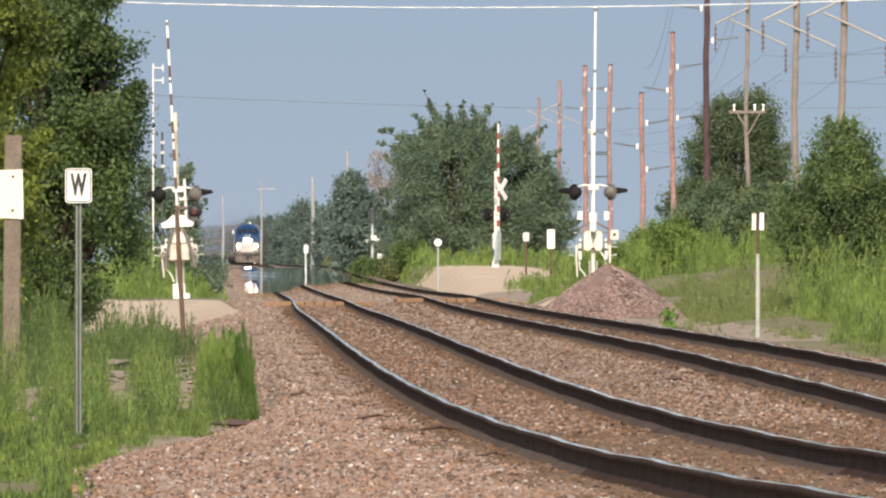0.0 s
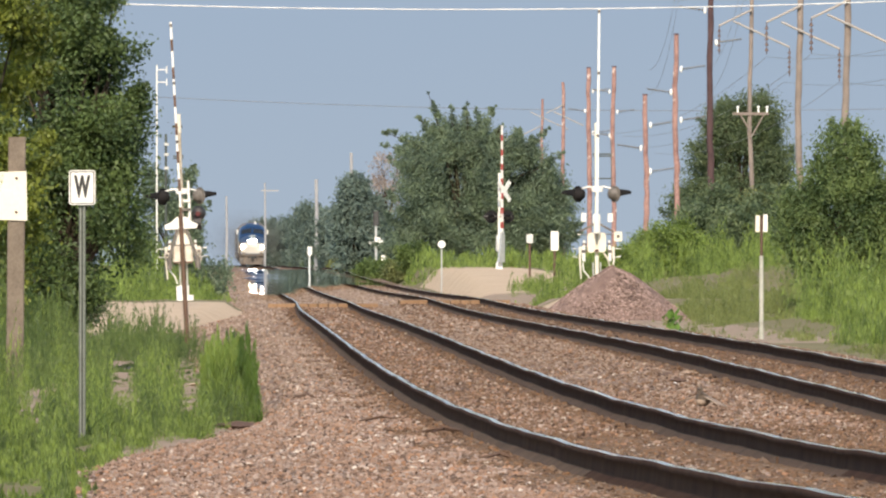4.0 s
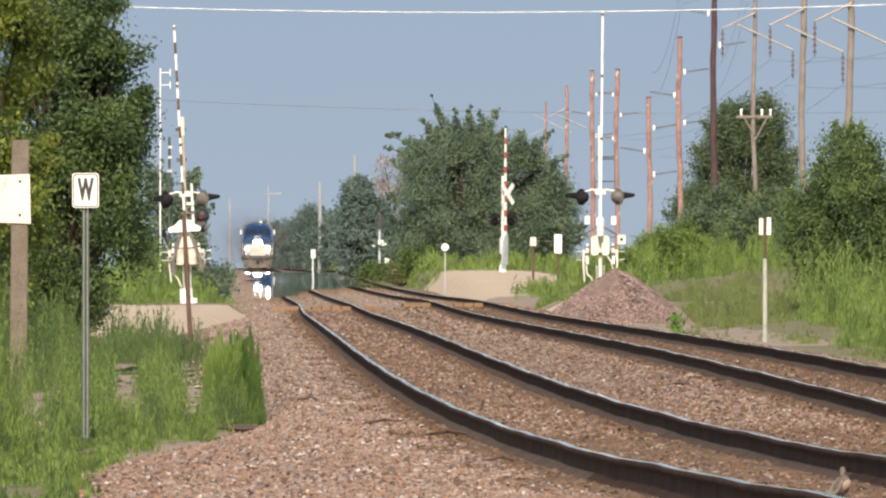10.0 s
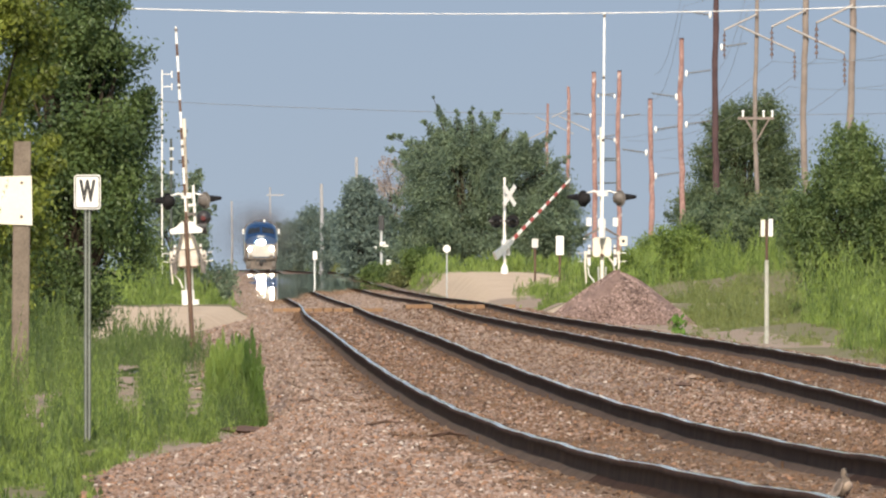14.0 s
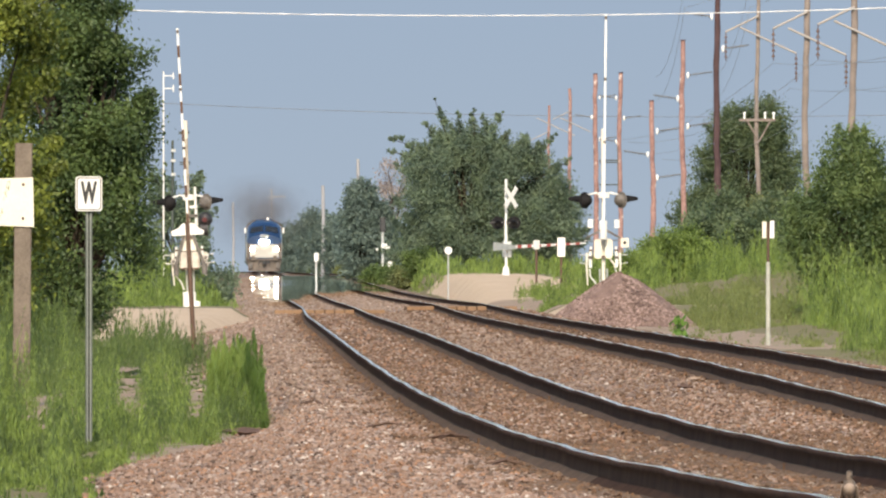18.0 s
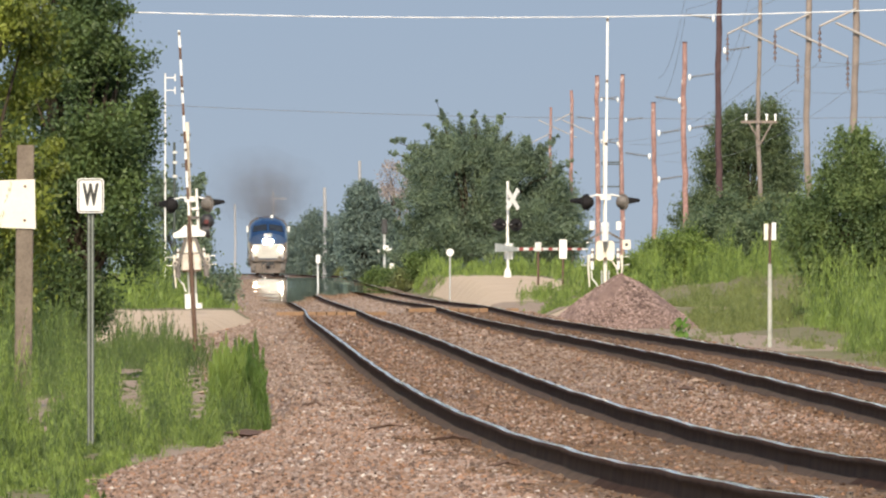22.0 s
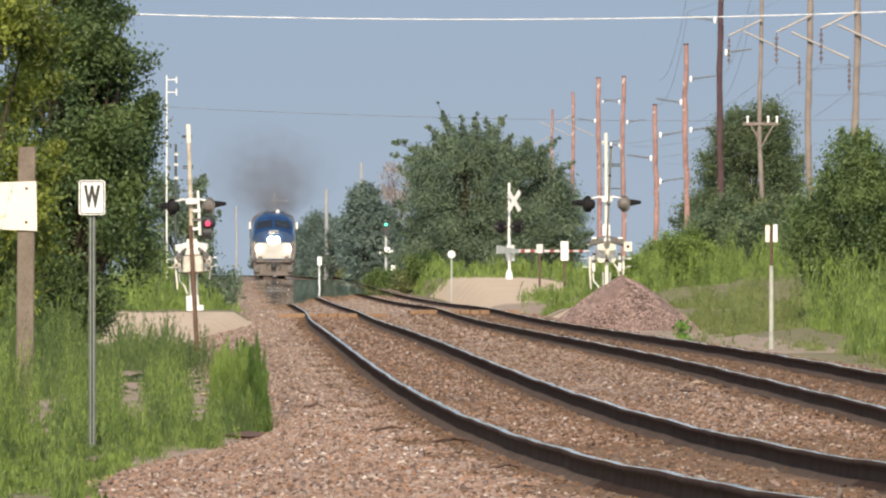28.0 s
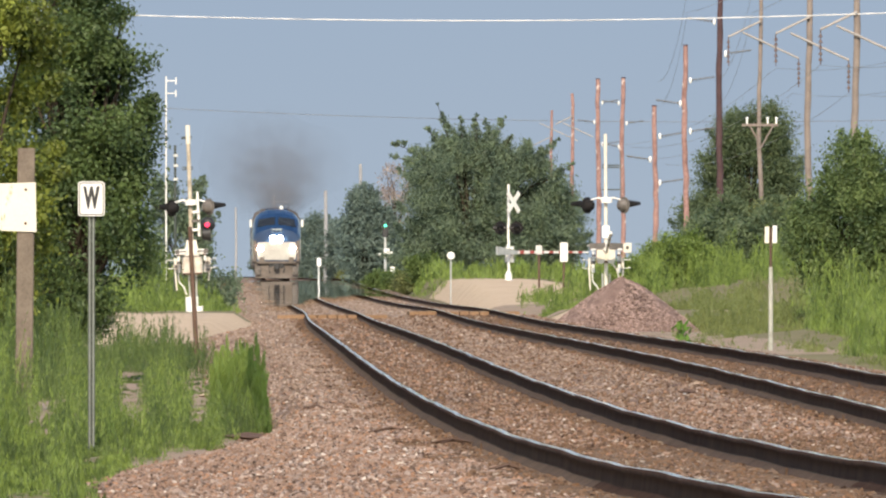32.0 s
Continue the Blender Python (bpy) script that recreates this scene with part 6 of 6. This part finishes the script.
def smoke_puff(half, tall, deep, layers, mat):
    """Soft billowing domes, one inside the other."""
    s = Shape()
    for q in range(layers):
        k = 1 - 0.3 * q
        rows, n, pts, faces = 9, 28, [], []
        for j in range(rows + 1):
            ph = 0.5 * math.pi * j / rows
            for i in range(n):
                a = 2 * math.pi * i / n
                w = 1 + 0.10 * math.sin(3 * a + q) + 0.06 * math.sin(7 * a - 2 * q)
                r = math.sin(ph) * w
                pts.append((half * k * r * math.cos(a), -deep * k * math.cos(ph), tall * k * r * math.sin(a)))
        for j in range(rows):
            for i in range(n):
                faces.append((j * n + i, (j + 1) * n + i, (j + 1) * n + (i + 1) % n, j * n + (i + 1) % n))
        s.put(pts, faces, 0, True)
    return lump("smoke_puff", s, mat, "thin dark diesel exhaust drifting above the locomotive", "smoke", "stuff", "exhaust smoke")


def soot(name, half, tall, dense):
    """Smoke that thins out from its core to its rim, with wisps."""
    m, n, l, b = nodes_of(name)
    b.inputs["Base Color"].default_value, b.inputs["Roughness"].default_value, b.inputs["Specular IOR Level"].default_value = (0.095, 0.092, 0.10, 1), 1.0, 0.0
    co = n.new("ShaderNodeTexCoord").outputs["Object"]
    mp = n.new("ShaderNodeMapping")
    mp.inputs["Scale"].default_value = (1 / half, 0, 1 / tall)
    l.new(co, mp.inputs[0])
    ln = n.new("ShaderNodeVectorMath")
    ln.operation = "LENGTH"
    l.new(mp.outputs[0], ln.inputs[0])
    mr = n.new("ShaderNodeMapRange")
    mr.interpolation_type = "SMOOTHERSTEP"
    mr.inputs[1].default_value, mr.inputs[2].default_value, mr.inputs[3].default_value, mr.inputs[4].default_value = 0.0, 0.92, 1.0, 0.0
    l.new(ln.outputs["Value"], mr.inputs[0])
    no = n.new("ShaderNodeTexNoise")
    no.inputs["Scale"].default_value, no.inputs["Detail"].default_value = 0.9, 4
    l.new(co, no.inputs["Vector"])
    nr = n.new("ShaderNodeMapRange")
    nr.inputs[1].default_value, nr.inputs[2].default_value, nr.inputs[3].default_value, nr.inputs[4].default_value = 0.3, 0.7, 0.62 * dense, dense
    l.new(no.outputs["Fac"], nr.inputs[0])
    mu = n.new("ShaderNodeMath")
    mu.operation = "MULTIPLY"
    l.new(mr.outputs[0], mu.inputs[0])
    l.new(nr.outputs[0], mu.inputs[1])
    l.new(mu.outputs[0], b.inputs["Alpha"])
    return m


puffs = [smoke_puff(h, z, 1.5, 2, soot("exhaust_soot", h, z, k)) for h, z, k in ((2.3, 2.0, 0.42), (4.4, 3.6, 0.30), (7.0, 5.2, 0.22))]


# ---- doves ----
def dove(label):
    root = thing("dove", label, "bird", group="doves")
    root.scale = (0.76, 0.76, 0.76)
    spine = [(0.10, 0.098, 0.012), (0.075, 0.103, 0.030), (0.04, 0.110, 0.046), (0.0, 0.119, 0.052), (-0.035, 0.133, 0.047), (-0.056, 0.155, 0.034), (-0.066, 0.178, 0.024), (-0.074, 0.198, 0.0225), (-0.085, 0.209, 0.019), (-0.096, 0.208, 0.010), (-0.101, 0.206, 0.003)]
    b = Shape().tube([(0, y, z) for y, z, r in spine], [r for y, z, r in spine], 14)
    part("body", b, DOVE, root)
    part("beak", Shape().tube([(0, -0.098, 0.206), (0, -0.118, 0.200)], [0.006, 0.001], 6), BLACK, root)
    for sx in (-1, 1):
        part("eye", Shape().ball((sx * 0.018, -0.087, 0.213), 0.0045, n=8, rows=5), BLACK, root)
    t = Shape().put([(-0.02, 0.07, 0.11), (0.02, 0.07, 0.11), (0.032, 0.21, 0.085), (0, 0.235, 0.083), (-0.032, 0.21, 0.085), (0, 0.08, 0.122)], [(0, 5, 4), (5, 1, 2), (5, 2, 3, 4), (1, 0, 4, 3, 2)])
    part("tail", t, DOVEPALE, root, "pale pointed tail")
    part("breast", Shape().ball((0, -0.028, 0.112), 0.045, n=12, rows=8, squash=(0.95, 1.15, 0.95)), DOVEPALE, root, "pale breast")
    wings = []
    for sx in (-1, 1):
        w = Shape()
        outline = [(0.0, -0.035), (0.07, -0.048), (0.13, -0.032), (0.18, 0.015), (0.165, 0.04), (0.11, 0.052), (0.05, 0.055), (0.0, 0.045)]
        pts = [(sx * a, y, h) for h in (-0.003, 0.004) for a, y in outline]
        k = len(outline)
        w.put(pts, [tuple(range(k)), tuple(range(2 * k - 1, k - 1, -1))] + [(i, k + i, k + (i + 1) % k, (i + 1) % k) for i in range(k)])
        o = part("wing", w, DOVEWING, root)
        wings.append(o)
        part("leg", Shape().tube([(sx * 0.018, 0.0, 0.07), (sx * 0.02, -0.004, 0.0), (sx * 0.02, -0.025, 0.0)], [0.004, 0.003, 0.0025], 5), RUSTPOST, root)
    return root, wings


dove_a, wings_a = dove("brown mourning dove resting between the rails")
dove_b, wings_b = dove("grey-brown mourning dove fluttering beside the rail")


# ---- what moves ----
SPEED, NOSE_AT_END = 40.9, 1640.0


def on_line(d):
    d = float(d)
    a, b = float(centre(d - 1)), float(centre(d + 1))
    return pose(float(centre(d)), d, float(glide(LEVEL_A, d)), 0, 0, math.degrees(math.atan2(a - b, 2.0)))


def fold(side):
    """A wing closed along the body, its tip towards the tail."""
    return Matrix.Translation((side * 0.036, -0.045, 0.142)) @ Matrix.Rotation(radians(-14), 4, "X") @ Matrix.Rotation(radians(side * 62), 4, "Y") @ Matrix.Rotation(radians(side * 86), 4, "Z")


def spread(side, lift):
    return Matrix.Translation((side * 0.035, -0.02, 0.145)) @ Matrix.Rotation(radians(-side * lift), 4, "Y")


def flap(wing, side, flights):
    rows, beat = [(0.0, fold(side))], 0.1
    for t0, t1 in flights:
        rows.append((t0 - 0.15, fold(side)))
        t, up = t0, True
        while t < t1:
            rows.append((round(t, 3), spread(side, 62 if up else -22)))
            t, up = t + beat, not up
        rows.append((t1 + 0.15, fold(side)))
    rows.append((32.0, fold(side)))
    walk(wing, rows)


def motions():
    times = [2.0 * k for k in range(17)]
    walk(loco, [(t, on_line(NOSE_AT_END + SPEED * (32 - t))) for t in times])
    for i, c in enumerate(coaches):
        walk(c, [(t, on_line(NOSE_AT_END + SPEED * (32 - t) + 21.2 + 26.2 * i)) for t in times])
    for i, p in enumerate(puffs):
        rows = []
        for t in times:
            m = on_line(NOSE_AT_END + SPEED * (32 - t) + 10 + 9 * i)
            up = float(step(t, 5 + 3 * i, 19 + 3 * i))
            rows.append((t, Matrix.Translation(m.translation + Vector((-0.1 - 0.25 * i + 0.01 * t, 0, 2.6 + (2.4 + 1.2 * i) * up)))))
        walk(p, rows)
    # near gates: the left arm falls away from the eye, the right one towards it
    left = [(0, 0), (22.2, 0), (23, 10), (23.5, 17.6), (24, 25), (24.5, 32.5), (25, 39), (25.5, 45), (26.5, 57), (27.5, 69), (28.5, 80), (29.3, 88), (30, 89), (32, 89)]
    walk(left_arm, [(t, pose(0, -0.42, 1.62, 0, -1.2 * math.cos(radians(a)), 0) @ pose(0, 0, 0, -a)) for t, a in left])
    right = [(0, 0), (22.1, 0), (23, 11), (24, 22), (25, 34.2), (25.5, 39.5), (26.5, 50), (27.5, 59), (28, 63), (28.5, 66), (29, 69), (29.5, 72), (30, 75), (30.5, 77.2), (31, 80), (31.5, 82.5), (32, 85.5)]
    walk(right_arm, [(t, pose(0, -0.42, 1.62) @ pose(0, 0, 0, a) @ pose(0, 0, 0, 0, 0.9, 0)) for t, a in right])
    far = [(0, 90), (10.4, 90), (11, 86), (11.5, 77), (12, 65), (13, 50), (14, 35), (14.5, 28), (15.5, 19), (16.5, 12.5), (17, 7.6), (17.5, 4), (18, 2), (19, 0), (32, 0)]
    walk(far_arm, [(t, pose(0.12, -0.25, 1.25, 0, 0, 48) @ pose(0, 0, 0, 0, 90 - a)) for t, a in far])
    # lenses show their lit face once the train is near
    for key, t0 in (("red", 25.2), ("green", 26.6)):
        ob, at = LENSES[key]
        walk(ob, [(t, pose(*at, 0, 0, turn)) for t, turn in ((0, 0), (t0, 0), (t0 + 0.1, 60), (t0 + 0.2, 120), (t0 + 0.3, 180), (32, 180))])
    # doves
    # (time, x, y, z, turn, pitch)
    a_rows = [(0, 4.873, 230, float(bed(230, 4.17)), 30, 0), (1.6, 4.873, 230, float(bed(230, 4.17)), 30, 0), (2.6, 3.252, 175, 1.641, 30, 0), (2.9, 1.712, 160, 1.147, 20, 5), (3.0, 1.174, 155, 0.973, 10, 5), (3.1, 0.868, 152, 0.766, 0, 0), (3.2, 0.711, 151, 0.716, -10, 0), (3.3, 0.762, 150, 0.549, -20, 5), (3.4, 0.791, 150, 0.516, -25, 5),
              (3.5, 0.951, 150, 0.438, -25, 5), (4.2, 1.68, 150, 0.174, -20, 0), (4.9, 2.098, 135, 0.043, -10, -20), (5.2, 2.129, 134, float(bed(134, 0.15)), 50, -36), (12, 2.121, 134, float(bed(134, 0.15)), 55, -38),
              (16, 2.112, 134, float(bed(134, 0.15)), 45, -38), (18, 2.095, 133.5, float(bed(133.5, 0.14)), 0, -38), (20, 2.082, 133, float(bed(133, 0.14)), -50, -38), (21.5, 2.001, 128, float(bed(128, 0.1)), -20, -20), (22.6, 1.512, 97, float(bed(97, -0.6)), 50, -20), (24, 1.497, 97, float(bed(97, -0.6)), 130, -20), (27.0, 1.478, 97, float(bed(97, -0.6)), 170, -20),
              (27.7, 1.808, 119, float(bed(119, -0.27)), 172, -25), (28.05, 1.811, 119, float(bed(119, -0.27)), 175, -30), (28.2, 1.992, 130, -0.01, 178, -20), (28.4, 2.054, 132, 0.037, 182, -35),
              (28.6, 2.022, 131, 0.022, 185, -55), (28.8, 1.912, 128, -0.01, 200, -40), (28.9, 1.514, 119, 0.034, 225, -20), (29.0, 1.153, 117, 0.057, 250, -10), (29.1, 0.833, 116, 0.06, 260, -5), (29.4, 0.208, 100, float(bed(100, -2.6)), 262, 0), (32, 0.183, 98, float(bed(98, -2.6)), 262, 0)]
    walk(dove_a, [(t, pose(x, y, z, p, 26 if 2.8 < t < 3.6 else 0, r)) for t, x, y, z, r, p in a_rows])
    b_rows = [(0, 2.708, 124, float(bed(124, 0.6)), 10, 0), (24.0, 2.627, 124, float(bed(124, 0.5)), 20, 0), (24.3, 2.045, 123, 0.059, 40, -20), (24.4, 1.965, 122, 0.035, 50, -20), (24.5, 2.002, 122, 0.03, 55, -20), (24.6, 1.839, 121, 0.033, 60, -10), (24.9, 1.396, 98, float(bed(98, -0.8)), 60, 0), (28.75, 1.381, 97, float(bed(97, -0.8)), 60, 0),
              (29.0, 1.556, 112, 0.034, 70, -10), (29.3, 1.255, 97, float(bed(97, -0.95)), 70, 0), (30.75, 0.919, 96, float(bed(96, -1.3)), 50, 0), (31.0, 0.973, 103, 0.005, 40, 0), (31.3, 0.904, 96, float(bed(96, -1.3)), 40, 0), (32, 0.9, 96, float(bed(96, -1.3)), 40, 0)]
    walk(dove_b, [(t, pose(x, y, z, p, 0, r)) for t, x, y, z, r, p in b_rows])
    for w, side in zip(wings_a, (-1, 1)):
        flap(w, side, [(2.7, 5.0), (28.1, 29.3)])
    for w, side in zip(wings_b, (-1, 1)):
        flap(w, side, [(24.2, 24.8), (28.9, 29.2), (30.95, 31.2)])


motions()
